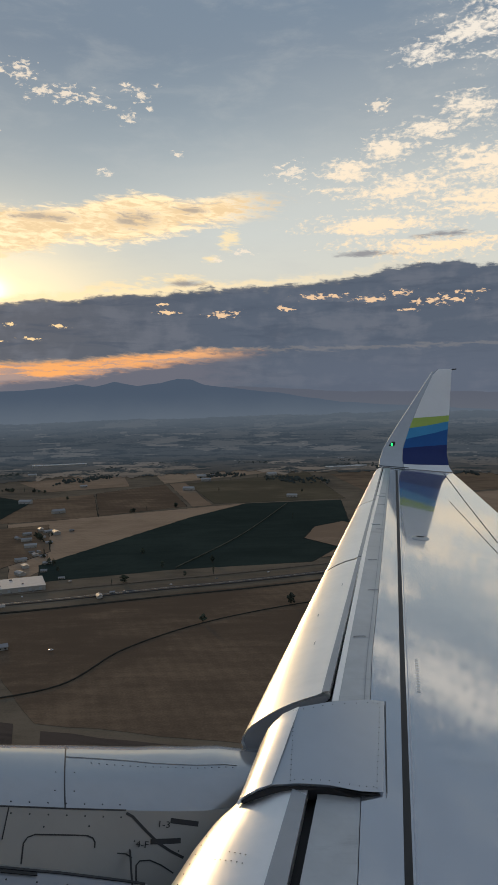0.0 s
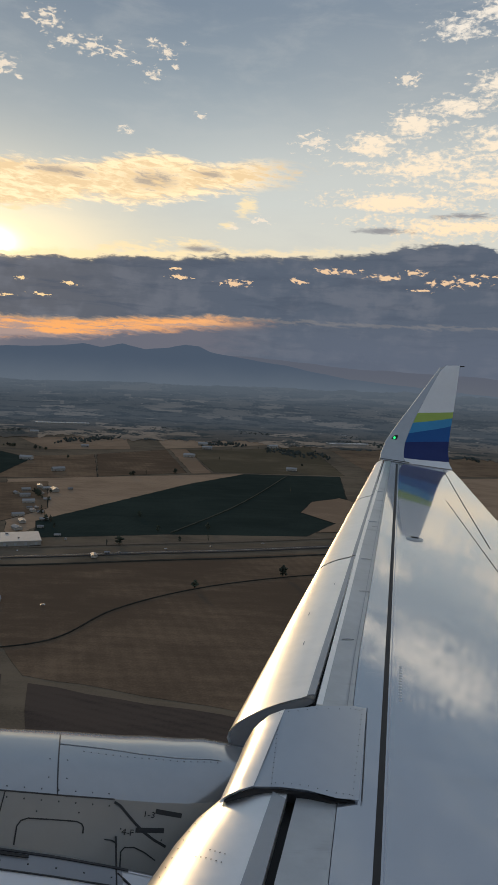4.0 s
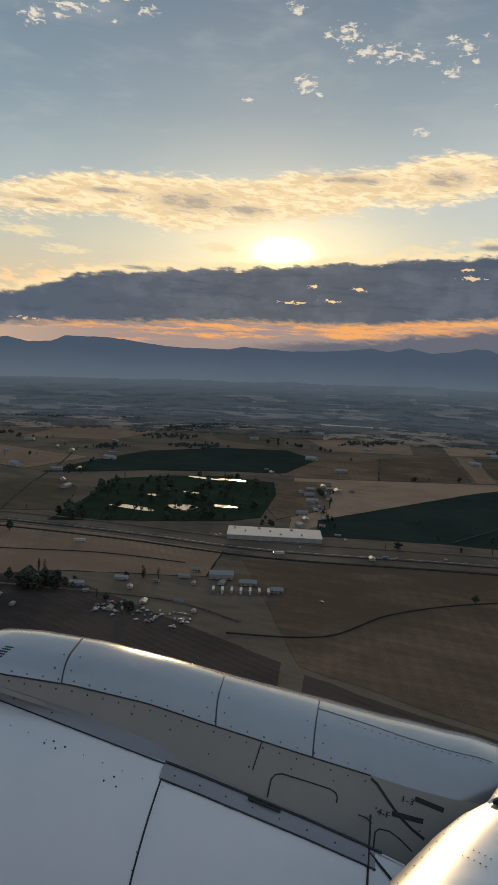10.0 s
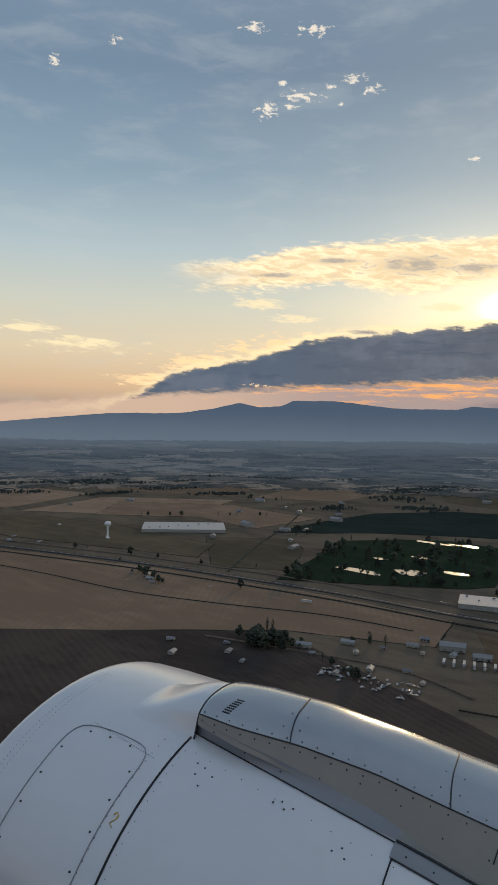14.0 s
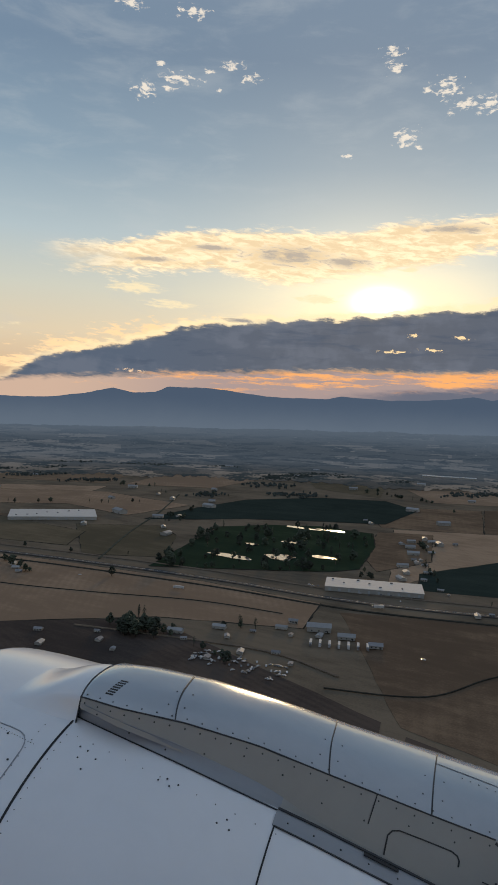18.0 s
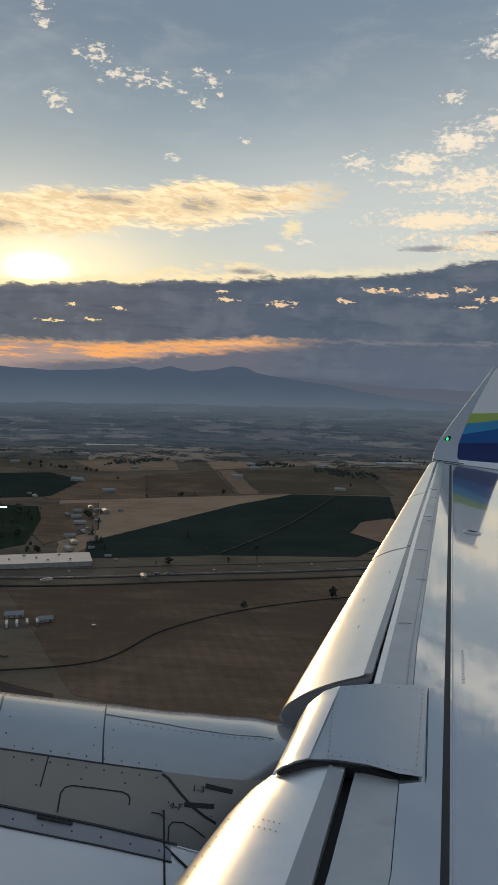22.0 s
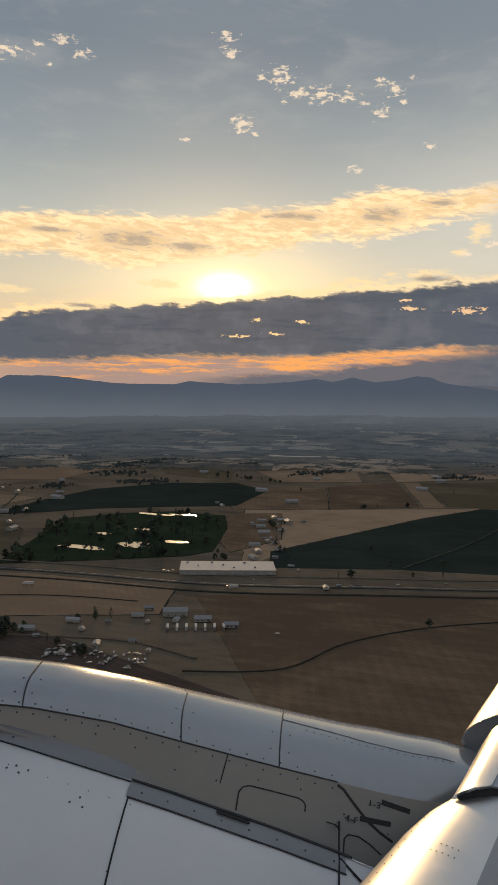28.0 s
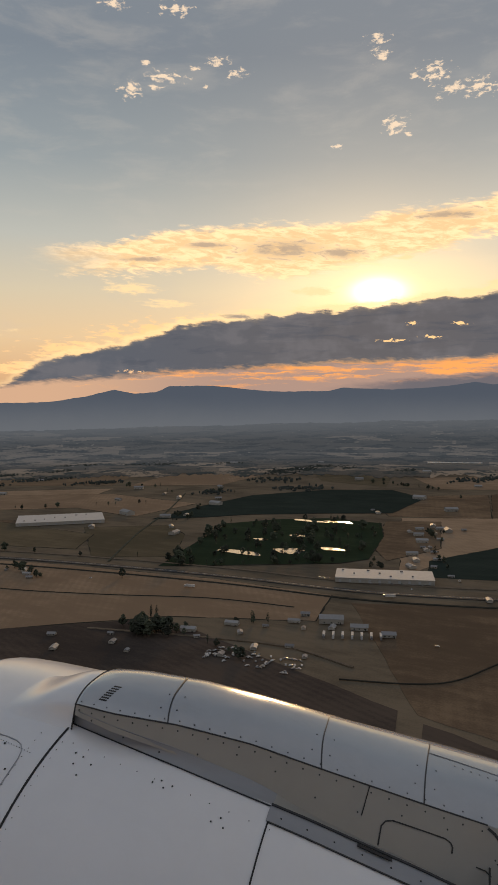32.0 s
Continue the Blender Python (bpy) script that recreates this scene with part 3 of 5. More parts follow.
slats.append(part("slat", loft(inner), M_SLAT, airplane, "polished metal inboard slat catching the low sun"))
edge = []
for i in range(9):
    v = i / 8
    a, b = lerp(*IN_G, v), lerp(lerp(*IN_G, v), lerp(*IN_N, v), 0.15)
    edge.append([W(*a, 0.020), W(*b, 0.019), W(*b, 0.010), W(*a, 0.010)])
part("trailing_strip", loft(edge), M_TRAIL, slats[3], "matt grey strip along the slat's rear edge")
for n_, (v0, v1) in enumerate(((CUT[0], CUT[1]), (CUT[2], CUT[3]), (CUT[4], CUT[5]))):
    edge = []
    for i in range(7):
        v = v0 + (v1 - v0) * i / 6
        g, n = lerp(GAP0, GAP1, v), lerp(NOSE0, NOSE1, v)
        mid_, b = lerp(g, n, 0.045), lerp(g, n, 0.09)
        edge.append([W(*g, 0.021), W(*mid_, 0.019), W(*b, 0.0155), W(*b, 0.0), W(*g, 0.010)])
    part("trailing_strip", loft(edge), M_TRAIL, slats[n_], "matt grey strip along the slat's rear edge")


def line_ab(rows):
    """Aft position along the span, piecewise straight."""
    bs, as_ = [r[1] for r in rows], [r[0] for r in rows]
    return lambda b: float(np.interp(b, bs, as_))


gap_a = line_ab([(-0.55, 0.0), (0.55, 2.23), (0.80, 2.77), (1.16, 3.60), (1.67, 4.71), (2.56, 6.65), (4.72, 11.22)])
strip_a = line_ab([(-0.35, 0.0), (0.78, 2.21), (1.01, 2.76), (1.37, 3.54), (1.61, 4.10), (2.39, 5.81), (4.80, 11.1), (4.86, 11.22)])
tail_a = line_ab([(5.6, 0.0), (4.9, 4.5), (5.05, 8.21), (5.90, 10.93), (5.98, 11.22)])
SPAN = np.linspace(-0.75, 11.2, 45)


def wing_panel(name, fore, aft, dz, thick, mat, label, chord=1):
    top = [[W(lerp((fore(b),), (aft(b),), j / chord)[0], b, dz) for j in range(chord + 1)] for b in SPAN]
    rings = [r + [(p[0], p[1], p[2] - thick) for p in r[::-1]] for r in top]
    return part(name, loft(rings), mat, airplane, label, smooth=False)


wing_panel("leading_edge_strip", lambda b: gap_a(b) + (0.016 if b > 3.3 else 0.020), strip_a, -0.004, 0.08, M_STRIP, "matt grey fixed strip behind the slats")
wing_panel("wing_skin", lambda b: strip_a(b) + 0.004, tail_a, 0.0, 0.16, M_WING, "glossy grey wing skin mirroring the sky", 6)
# recess floor coloured black, so the gap's shade is painted in
wing_panel("slat_gap_shade", lambda b: gap_a(b) - 0.10, lambda b: gap_a(b) + 0.05, -0.06, 0.05, M_DARK, "black floor painting the shade in the gap under the slats")
wing_panel("front_spar", lambda b: gap_a(b) - 0.16, lambda b: gap_a(b) + 0.03, -0.11, 0.10, M_STRIP, "")


def on_wing(rows):
    return [W(a, b, 0.0) for a, b in rows]


def wing_line(name, rows, width, mat=None, label="", lift=0.0025):
    pts = on_wing(rows)
    return part(name, ribbon(pts, [WN] * len(pts), width, lift, 0.003), mat or M_LINE, airplane, label)


bl = np.linspace(0.7, 11.0, 30)
wing_line("seal_line", [(0.4425 * b, b) for b in bl], 0.045, M_DARK, "black seal line running out along the wing")
wing_line("seal_line_edge", [(0.4425 * b + 0.032, b) for b in bl], 0.008, M_COVER)
wing_line("hinge_line", [(5.76, 11.10), (4.89, 8.78), (4.2, 6.9)], 0.018, None, "aileron hinge line")
wing_line("panel_seam", [(4.67, 8.84), (3.94, 6.44), (3.3, 4.3)], 0.012)
vane_ob = part("vent_scoop", loft([[W(3.31 + r * 0.10 * math.cos(t), 6.92 + r * 0.06 * math.sin(t), h) for t in np.linspace(0, 2 * math.pi, 13)[:-1]]
                                   for r, h in ((1.0, 0.0), (0.9, 0.014), (0.55, 0.018))]), M_STRIP, airplane, "small raised oval vent on the wing")
part("opening", loft([[W(3.31 + r * 0.10 * math.cos(t), 6.92 + r * 0.06 * math.sin(t), 0.0195) for t in np.linspace(0, 2 * math.pi, 13)[:-1]]
                      for r in (0.5, 0.1)]), M_DARK, vane_ob)
# stencil that cannot be read, as small bars
bars = []
for i in range(13):
    b = 3.66 + i * 0.034
    a = 0.4425 * b + 0.085
    bars.append(ribbon(on_wing([(a, b), (a + 0.02, b + 0.001)]), [WN] * 2, 0.018, 0.001, 0.001))
part("stencil_marks", joined(bars), M_STRIP, airplane, "faded grey stencil marks")
# bright front edge, seams and scuffs of the fixed strip
band_b = [b for b in np.linspace(3.56, 11.0, 26)]
part("edge_band", loft([[W(gap_a(b) + 0.020, b, 0.001), W(gap_a(b) + 0.055, b, 0.001), W(gap_a(b) + 0.055, b, -0.006), W(gap_a(b) + 0.020, b, -0.006)] for b in band_b]), M_SLAT, airplane, "bright metal edge of the fixed strip")
rear_ = [(lerp((gap_a(b),), (strip_a(b),), 0.86)[0], b) for b in band_b]
wing_line("strip_seam", rear_, 0.006, M_BAND)
for b in (9.05,):
    wing_line("strip_seam", [(gap_a(b) + 0.08, b), (strip_a(b) - 0.01, b + 0.03)], 0.006, M_BAND)
for b, f in ((4.4, 0.35), (5.3, 0.6), (6.1, 0.4), (7.2, 0.55), (8.4, 0.4)):
    c = lerp((gap_a(b),), (strip_a(b),), f)[0]
    wing_line("scuff", [(c, b), (c + 0.05, b + 0.012), (c + 0.09, b + 0.010)], 0.010, M_BAND, "dark scuff on the strip")
# scuffs on the first outer slat
for v, s_ in ((0.10, 4), (0.17, 5), (0.24, 3)):
    q0, q1 = (slat_ring(lerp(GAP0, GAP1, v + d), lerp(NOSE0, NOSE1, v + d), 0.24 - 0.15 * v, 1.0)[s_] for d in (0.0, 0.006))
    part("scuff", ribbon([q0, q1], [WN, WN], 0.006, 0.003, 0.003), M_BAND, slats[0])
# fasteners on the strip
for b in (7.4, 8.9):
    a = (gap_a(b) + strip_a(b)) / 2
    part("latch_plate", ribbon(on_wing([(a - 0.05, b), (a + 0.05, b + 0.02)]), [WN] * 2, 0.04, 0.003, 0.008), M_COVER, airplane, "small latch plate on the grey strip")

# cover between the slats over the pylon
cov = []
for i in range(9):
    v = i / 8
    ins = [(1.118, 2.765, 0.012), (1.01, 2.755, 0.026), (0.875, 2.79, 0.036), (0.75, 2.80, 0.040), (0.629, 2.81, 0.030), (0.57, 2.80, 0.016), (0.525, 2.80, -0.006), (0.495, 2.81, -0.035),
           (0.508, 2.81, -0.042), (0.54, 2.80, -0.020), (0.64, 2.81, 0.012), (0.75, 2.80, 0.022), (0.875, 2.79, 0.018), (1.11, 2.765, -0.006)]
    out = [(1.45, 3.53, 0.012), (1.36, 3.51, 0.035), (1.12, 3.45, 0.055), (0.93, 3.40, 0.052), (0.84, 3.37, 0.03), (0.76, 3.35, -0.03), (0.71, 3.33, -0.10), (0.69, 3.33, -0.16),
           (0.72, 3.33, -0.16), (0.78, 3.35, -0.05), (0.94, 3.40, 0.03), (1.12, 3.45, 0.034), (1.36, 3.51, 0.014), (1.44, 3.53, -0.006)]
    cov.append([W(*lerp(p, q, v)) for p, q in zip(ins, out)])
cover = part("pylon_cover", loft(cov), M_COVER, airplane, "riveted satin grey cover plate over the pylon")
# black piece below the cover's edge, painting the thin shadow there
over = [(1.10, 2.762, 0.004), (1.01, 2.752, 0.016), (0.94, 2.77, 0.022), (0.875, 2.787, 0.026), (0.75, 2.797, 0.030), (0.629, 2.807, 0.020), (0.57, 2.797, 0.006), (0.525, 2.797, -0.014), (0.498, 2.806, -0.036)]
gap_ = [(a, b - 0.003, z) for a, b, z in over] + [(a, b - 0.003, z - w_) for (a, b, z), w_ in zip(over[::-1], (0.01, 0.03, 0.045, 0.055, 0.06, 0.06, 0.05, 0.03, 0.008))]
back_ = [(a + 0.02, b + 0.05, z) for a, b, z in gap_]
n_ = len(gap_)
part("gap_shade", ([W(*q) for q in gap_ + back_], [tuple(range(n_)), tuple(range(2 * n_ - 1, n_ - 1, -1))] + [(i, i + n_, (i + 1) % n_ + n_, (i + 1) % n_) for i in range(n_)]), M_DARK, cover, "black strip painted as the shade under the cover's edge", smooth=False)
lip = []
for i in range(9):
    v = i / 8
    ins = [(0.635, 2.812, 0.033), (0.568, 2.80, 0.020), (0.520, 2.80, -0.004), (0.490, 2.81, -0.035), (0.478, 2.81, -0.052), (0.488, 2.81, -0.056), (0.504, 2.81, -0.042), (0.530, 2.80, -0.014), (0.578, 2.802, 0.006)]
    out = [(0.935, 3.402, 0.055), (0.84, 3.37, 0.034), (0.755, 3.35, -0.03), (0.705, 3.33, -0.10), (0.685, 3.33, -0.16), (0.70, 3.33, -0.17), (0.73, 3.33, -0.11), (0.77, 3.355, -0.04), (0.85, 3.375, 0.02)]
    lip.append([W(*lerp(p, q, v)) for p, q in zip(ins, out)])
part("metal_lip", loft(lip), M_SLAT, cover, "bright metal leading edge of the cover")


def cover_at(c, v):
    """A point on the cover: c counts its chordwise stations from the rear edge, v runs outboard."""
    r = cov[min(int(v * 8), 7)], cov[min(int(v * 8), 7) + 1]
    k_ = int(c)
    q = [Vector(x[k_]).lerp(Vector(x[k_ + 1]), c - k_) for x in r]
    return tuple(q[0].lerp(q[1], v * 8 - min(int(v * 8), 7)) + WN * 0.001)


pts = [cover_at(c, (i + 0.5) / 16) for i in range(16) for c in (0.30, 3.30)]
pts += [cover_at(0.45 + 2.7 * i / 9, v) for i in range(10) for v in (0.04, 0.955)]
tagged(part("rivets", studs(pts, [WN] * len(pts), 0.0045, 0.002), M_RIVET, cover), kind="stuff")
wing_line("panel_seam", [(1.455, 3.535), (1.13, 2.76)], 0.005, lift=0.014)


def inner_n(u, v):
    """The inboard slat's outward direction."""
    o = Vector(inner_at(u, v, 0.0))
    n = (Vector(inner_at(u + 0.01, v, 0.0)) - o).cross(Vector(inner_at(u, v - 0.01, 0.0)) - o).normalized()
    return n if n.dot(WN) > 0 else -n


uv = [(i / 45 * 0.95, 0.80) for i in range(46)]
for v in (0.62, 0.80):
    uv += [(v, 0.35 + 0.045 * i) for i in range(9)] + [(v + 0.018, 0.35 + 0.045 * i) for i in range(4)]
tagged(part("rivets", studs([inner_at(*q, 0.001) for q in uv], [inner_n(*q) for q in uv], 0.005, 0.0015), M_RIVET, slats[3]), kind="stuff")
pts = [W(*lerp(lerp(GAP0, GAP1, v), lerp(NOSE0, NOSE1, v), 0.70), -0.50 * (0.24 - 0.15 * v) + 0.004) for v in np.linspace(0.02, 0.32, 50)]
tagged(part("rivets", studs(pts, [WN] * len(pts), 0.0045, 0.003), M_RIVET, slats[0]), kind="stuff")

# ---- winglet: base to tip, leading and trailing edge
WL = [((4.66, 11.22, W(4.66, 11.22)[2]), (5.98, 11.19, W(5.98, 11.19)[2] + 0.01)), ((4.74, 11.40, -1.64), (6.00, 11.34, -1.86)), ((4.93, 11.62, -1.43), (6.07, 11.55, -1.66)),
      ((5.30, 11.84, -1.09), (6.22, 11.78, -1.33)), ((5.66, 12.02, -0.76), (6.38, 11.98, -0.95)), ((6.02, 12.2, -0.42), (6.53, 12.18, -0.55)), ((6.26, 12.33, -0.205), (6.64, 12.32, -0.205)), ((6.36, 12.36, -0.17), (6.66, 12.35, -0.175))]
HS = [0.0, 0.08, 0.20, 0.42, 0.62, 0.82, 0.96, 1.0]


def winglet_at(u, h):
    i = max(0, min(len(HS) - 2, int(np.searchsorted(HS, h, "right")) - 1))
    t = (h - HS[i]) / (HS[i + 1] - HS[i])
    return Vector(lerp(lerp(WL[i][0], WL[i + 1][0], t), lerp(WL[i][1], WL[i + 1][1], t), u))


def lead(h):
    """How much of the chord the bare leading edge takes."""
    return 0.345 - 0.25 * h


def winglet_patch(u0, u1, low, high, steps=6):
    """A piece of the winglet's skin with thickness; low and high give the height at both ends of the chord."""
    rings = []
    for i in range(7):
        s = i / 6
        lo, hi = low[0] + (low[1] - low[0]) * s, high[0] + (high[1] - high[0]) * s
        hs = [lo + (hi - lo) * j / steps for j in range(steps + 1)]
        us = [u0(h) + (u1(h) - u0(h)) * s for h in hs]
        col = [winglet_at(u, h) for u, h in zip(us, hs)]
        back = [p + Vector((0, 1, -0.3)) * (0.012 + 0.055 * math.sin(math.pi * min(1.0, 0.12 + u * 0.86)) ** 0.7) for p, u in zip(col, us)]
        rings.append(col + back[::-1])
    return loft(rings)


winglet = part("winglet", winglet_patch(lambda h: 0.0, lead, (0.0, 0.0), (0.96, 1.0), 10), M_FAIR, airplane, "upswept winglet with green and blue stripes")
for nm, mt, lo, hi, lb in (("root_panel", M_WHITE, (0.0, 0.0), (0.07, 0.10), "white painted foot"), ("navy_stripe", M_NAVY, (0.07, 0.10), (0.21, 0.305), ""),
                           ("blue_stripe", M_BLUE, (0.21, 0.305), (0.30, 0.465), ""), ("sky_stripe", M_SKYBLUE, (0.30, 0.465), (0.41, 0.535), "light blue stripe"),
                           ("green_stripe", M_GREEN, (0.41, 0.535), (0.505, 0.59), "lime green stripe"), ("tip_panel", M_WHITE, (0.505, 0.59), (1.0, 1.0), "white painted tip")):
    part(nm, winglet_patch(lambda h: lead(h) + 0.003, lambda h: 1.0, lo, hi), mt, winglet, lb)
part("static_wick", box(6.70, 12.34, -0.20, 0.09, 0.015, 0.02), M_DARK, winglet, "short black static wick")
lampc = winglet_at(0.10, 0.22)
navl = part("navigation_light", loft([[lampc + Vector((0.0 + 0.055 * r * math.cos(t) + 0.05 * r * math.sin(t), -0.004 - d, 0.07 * r * math.sin(t))) for t in np.linspace(0, 2 * math.pi, 11)[:-1]]
                                     for r, d in ((1.0, -0.02), (1.0, 0.0), (0.8, 0.004))]), M_DARK, winglet, "dark navigation light housing")
part("lens", loft([[lampc + Vector((0.005 + 0.022 * r * math.cos(t), -0.009 - d, 0.028 * r * math.sin(t) + 0.022)) for t in np.linspace(0, 2 * math.pi, 9)[:-1]]
                   for r, d in ((1.0, 0.0), (0.6, 0.012))]), M_LAMP, navl, "lit green lens")
part("seam", ribbon([winglet_at(u, 0.012) + Vector((0, -0.004, 0.004)) for u in np.linspace(0, 0.4, 6)], [(0, -1, 0.6)] * 6, 0.02), M_DARK, winglet)

# ---- engine nacelle and pylon fairing
NA = [(-2.44, 0.85), (-2.455, 0.89), (-2.435, 0.925), (-2.39, 0.945), (-2.2, 0.962), (-1.7, 0.985), (-1.2, 1.0), (-0.6, 1.0), (-0.2, 0.97), (0.0, 0.935), (0.3, 0.84), (0.6, 0.70), (0.9, 0.6)]


def outward(a):
    """The rear of engine and pylon runs outward under the wing."""
    q = min(1.0, max(0.0, (a + 1.35) / 1.60))
    return 1 + 0.16 * q * q * (3 - 2 * q)


def nac(a, th, lift=0.0):
    """The nacelle's skin: th in degrees from the top towards the cabin."""
    k = float(np.interp(a, [r[0] for r in NA[1:]], [r[1] for r in NA[1:]]))
    t = radians(th)
    h = 0.76 if math.cos(t) > 0 else 0.95
    b, z = 2.8 - (1.1 * k + lift) * math.sin(t), -2.1 - 0.17 * (a + 1.7) + (h * k + lift) * math.cos(t)
    far = outward(a)
    return (a * far, b * far, z * far)


def nac_n(a, th):
    n = (Vector(nac(a, th + 2)) - Vector(nac(a, th - 2))).cross(Vector(nac(a + 0.01, th)) - Vector(nac(a - 0.01, th))).normalized()
    return n if n.z > 0 or n.y < 0 else -n


def STRAKE(a):
    """The cowl doors' upper edge, in degrees from the top."""
    return 8.5 + 14.5 * (max(0.0, a + 1.6901) / 1.75) ** 0.9


def LOW_T(a):
    """Where the fairing's side panel ends below."""
    return float(np.interp(a, [-1.70, -1.47, -1.10, -0.77, -0.60, -0.36, 0.0, 0.35], [45, 48.6, 57.0, 63.5, 69.5, 73.0, 78.0, 80.0]))


def cowl(name, rows, mat, label):
    if rows[0] < -1.7:
        return part(name, loft([[nac(a, t) for t in np.linspace(0, 360, 65)[:-1]] for a in rows], caps=False), mat, airplane, label)
    rings = [[nac(a, t) for t in np.linspace(STRAKE(a) - 0.8, 340, 65)] for a in rows]
    return part(name, loft(rings, closed=False), mat, airplane, label)


def stations(a0, a1, n):
    return list(np.linspace(a0, a1, n))


inlet = cowl("inlet_cowl", [-2.455, -2.45, -2.44, -2.425, -2.40, -2.37, -2.3, -2.2, -2.1, -1.95, -1.8, -1.673], M_COWL, "white engine inlet cowl")
fan = cowl("fan_cowl", stations(-1.667, -0.737, 8), M_COWL, "white fan cowl door with rivets")
aft_cowl = cowl("reverser_cowl", [-0.733, -0.65, -0.6, -0.55] + [round(-0.50 + 0.04 * i, 3) for i in range(8)] + [-0.2, -0.16, -0.12, -0.08, -0.04, 0.0, 0.04, 0.08, 0.12, 0.16, 0.2, 0.3, 0.45, 0.6, 0.9], M_COWL, "white rear cowl")
part("core_nozzle", loft([[(a_, 3.3 - k_ * math.sin(t), -2.95 - 0.17 * (a_ + 0.2) + k_ * 0.75 * math.cos(t)) for t in np.linspace(0, 2 * math.pi, 41)[:-1]]
                         for a_, k_ in ((-0.3, 0.80), (0.0, 0.72), (0.5, 0.6), (1.2, 0.5))]), M_BAND, aft_cowl, "dark metal core nozzle")
part("inlet_duct", loft([[(a, 2.8 - 1.1 * k * math.sin(t), -2.1 - 0.17 * (a + 1.7) + (0.76 if math.cos(t) > 0 else 0.95) * k * math.cos(t)) for t in np.linspace(0, 2 * math.pi, 65)[:-1]]
                         for a, k in ((-2.455, 0.89), (-2.45, 0.84), (-2.3, 0.78), (-1.8, 0.76))], caps=False), M_BAND, inlet, "dark inlet duct")
FS = [(-1.74, 0.182, -1.267, -1.441, 2.842), (-1.62, 0.265, -1.225, -1.467, 2.828), (-1.45, 0.300, -1.237, -1.499, 2.834), (-1.17, 0.291, -1.275, -1.537, 2.854), (-0.86, 0.279, -1.330, -1.596, 2.852), (-0.57, 0.294, -1.398, -1.653, 2.845),
      (-0.18, 0.324, -1.488, -1.748, 2.855), (0.08, 0.332, -1.546, -1.845, 2.868), (0.2, 0.345, -1.572, -1.893, 2.882), (0.32, 0.340, -1.602, -1.95, 2.90), (0.45, 0.332, -1.634, -2.011, 2.935), (0.75, 0.282, -1.731, -2.132, 2.977)]


def fair(a, th, lift=0.0):
    """The pylon fairing's skin: th in degrees from the top towards the cabin."""
    w, zt, zb, b0 = (float(np.interp(a, [r[0] for r in FS], [r[i] for r in FS])) for i in (1, 2, 3, 4))
    far = outward(a)
    a *= far
    w, zt, zb, b0 = w * far, zt * far, zb * far, b0 * far
    t = radians(th)
    c, s = math.cos(t), math.sin(t)
    if abs(th) <= 42:
        return (a, b0 - (w + lift) * math.copysign(abs(s) ** 0.75, s), zb + (zt - zb + lift) * abs(c) ** 0.75)
    u = (abs(th) - 42) / 48
    return (a, b0 - math.copysign(w * (0.74 + 0.50 * u) + lift, th), zb + (zt - zb) * (0.80 - 1.0 * u))


def fair_n(a, th):
    p = Vector(fair(a, th + 2)) - Vector(fair(a, th - 2))
    q = Vector(fair(a + 0.01, th)) - Vector(fair(a - 0.01, th))
    n = p.cross(q).normalized()
    return n if n.z > 0 or n.y < 0 else -n


AR = [-1.66, -1.62, -1.54, -1.45, -1.31, -1.17, -1.0, -0.86, -0.7, -0.57] + [round(-0.50 + 0.04 * i, 3) for i in range(8)] + [-0.18] + [round(-0.15 + 0.03 * i, 3) for i in range(8)] + [0.08, 0.11, 0.14, 0.17, 0.2, 0.23, 0.26, 0.29, 0.32, 0.36, 0.40, 0.45, 0.6, 0.75]
THS = [-90, -60, -42, -36, -30, -24, -18, -12, -6, 0, 4, 8, 12, 16, 20, 24, 28, 32, 36, 39, 42, 46, 50, 55, 60, 65, 70, 75, 80, 85, 90, 98, 106]
TOP = [t for t in THS if t <= 42]
pylon = part("pylon_fairing", loft([[fair(a, t) for t in TOP] for a in AR], closed=False), M_FAIR, airplane, "rounded grey pylon fairing on top of the engine")
part("side_panel", loft([[fair(a, 42 + (LOW_T(a) - 38) * u) for u in np.linspace(0, 1, 14)] for a in AR if a <= -0.41], closed=False), M_FSIDE, pylon, "beige-grey side panel")
part("side_panel", loft([[fair(a, 42 + (LOW_T(a) - 38) * u) for u in np.linspace(0, 1, 14)] for a in AR if a >= -0.43], closed=False), M_FSIDE, pylon, "grey side panel with access hatch")
# the white cowl swells up to meet the fairing
swell = []
for i in range(15):
    q = i / 14
    a, f = -1.66 - 0.40 * q, (1 - q) ** 2 * (1 + 2 * q)
    row = []
    for t in np.linspace(-54, 54, 55):
        p = fair(-1.66, max(-42.0, min(42.0, t)))
        over = max(0.0, (abs(t) - 42) / 12)
        b = p[1] - math.copysign(0.06 * over, t)
        th = math.degrees(math.asin((2.8 - b) / (1.1 * float(np.interp(a, [r[0] for r in NA[1:]], [r[1] for r in NA[1:]])))))
        rise = max(0.0, p[2] - nac(-1.66, th)[2]) * (1 - over) ** 1.5
        row.append((a, b, nac(a, th)[2] + rise * f - 0.004 * max(q, over)))
    swell.append(row)
part("front_blend", loft(swell, closed=False), M_COWL, inlet, "white swelling of the cowl before the fairing")


def fair_line(name, rows, width, mat=None, label="", parent=None):
    p = [fair(a, t) for a, t in rows]
    return part(name, ribbon(p, [fair_n(a, t) for a, t in rows], width, 0.003, 0.004), mat or M_LINE, parent or pylon, label)


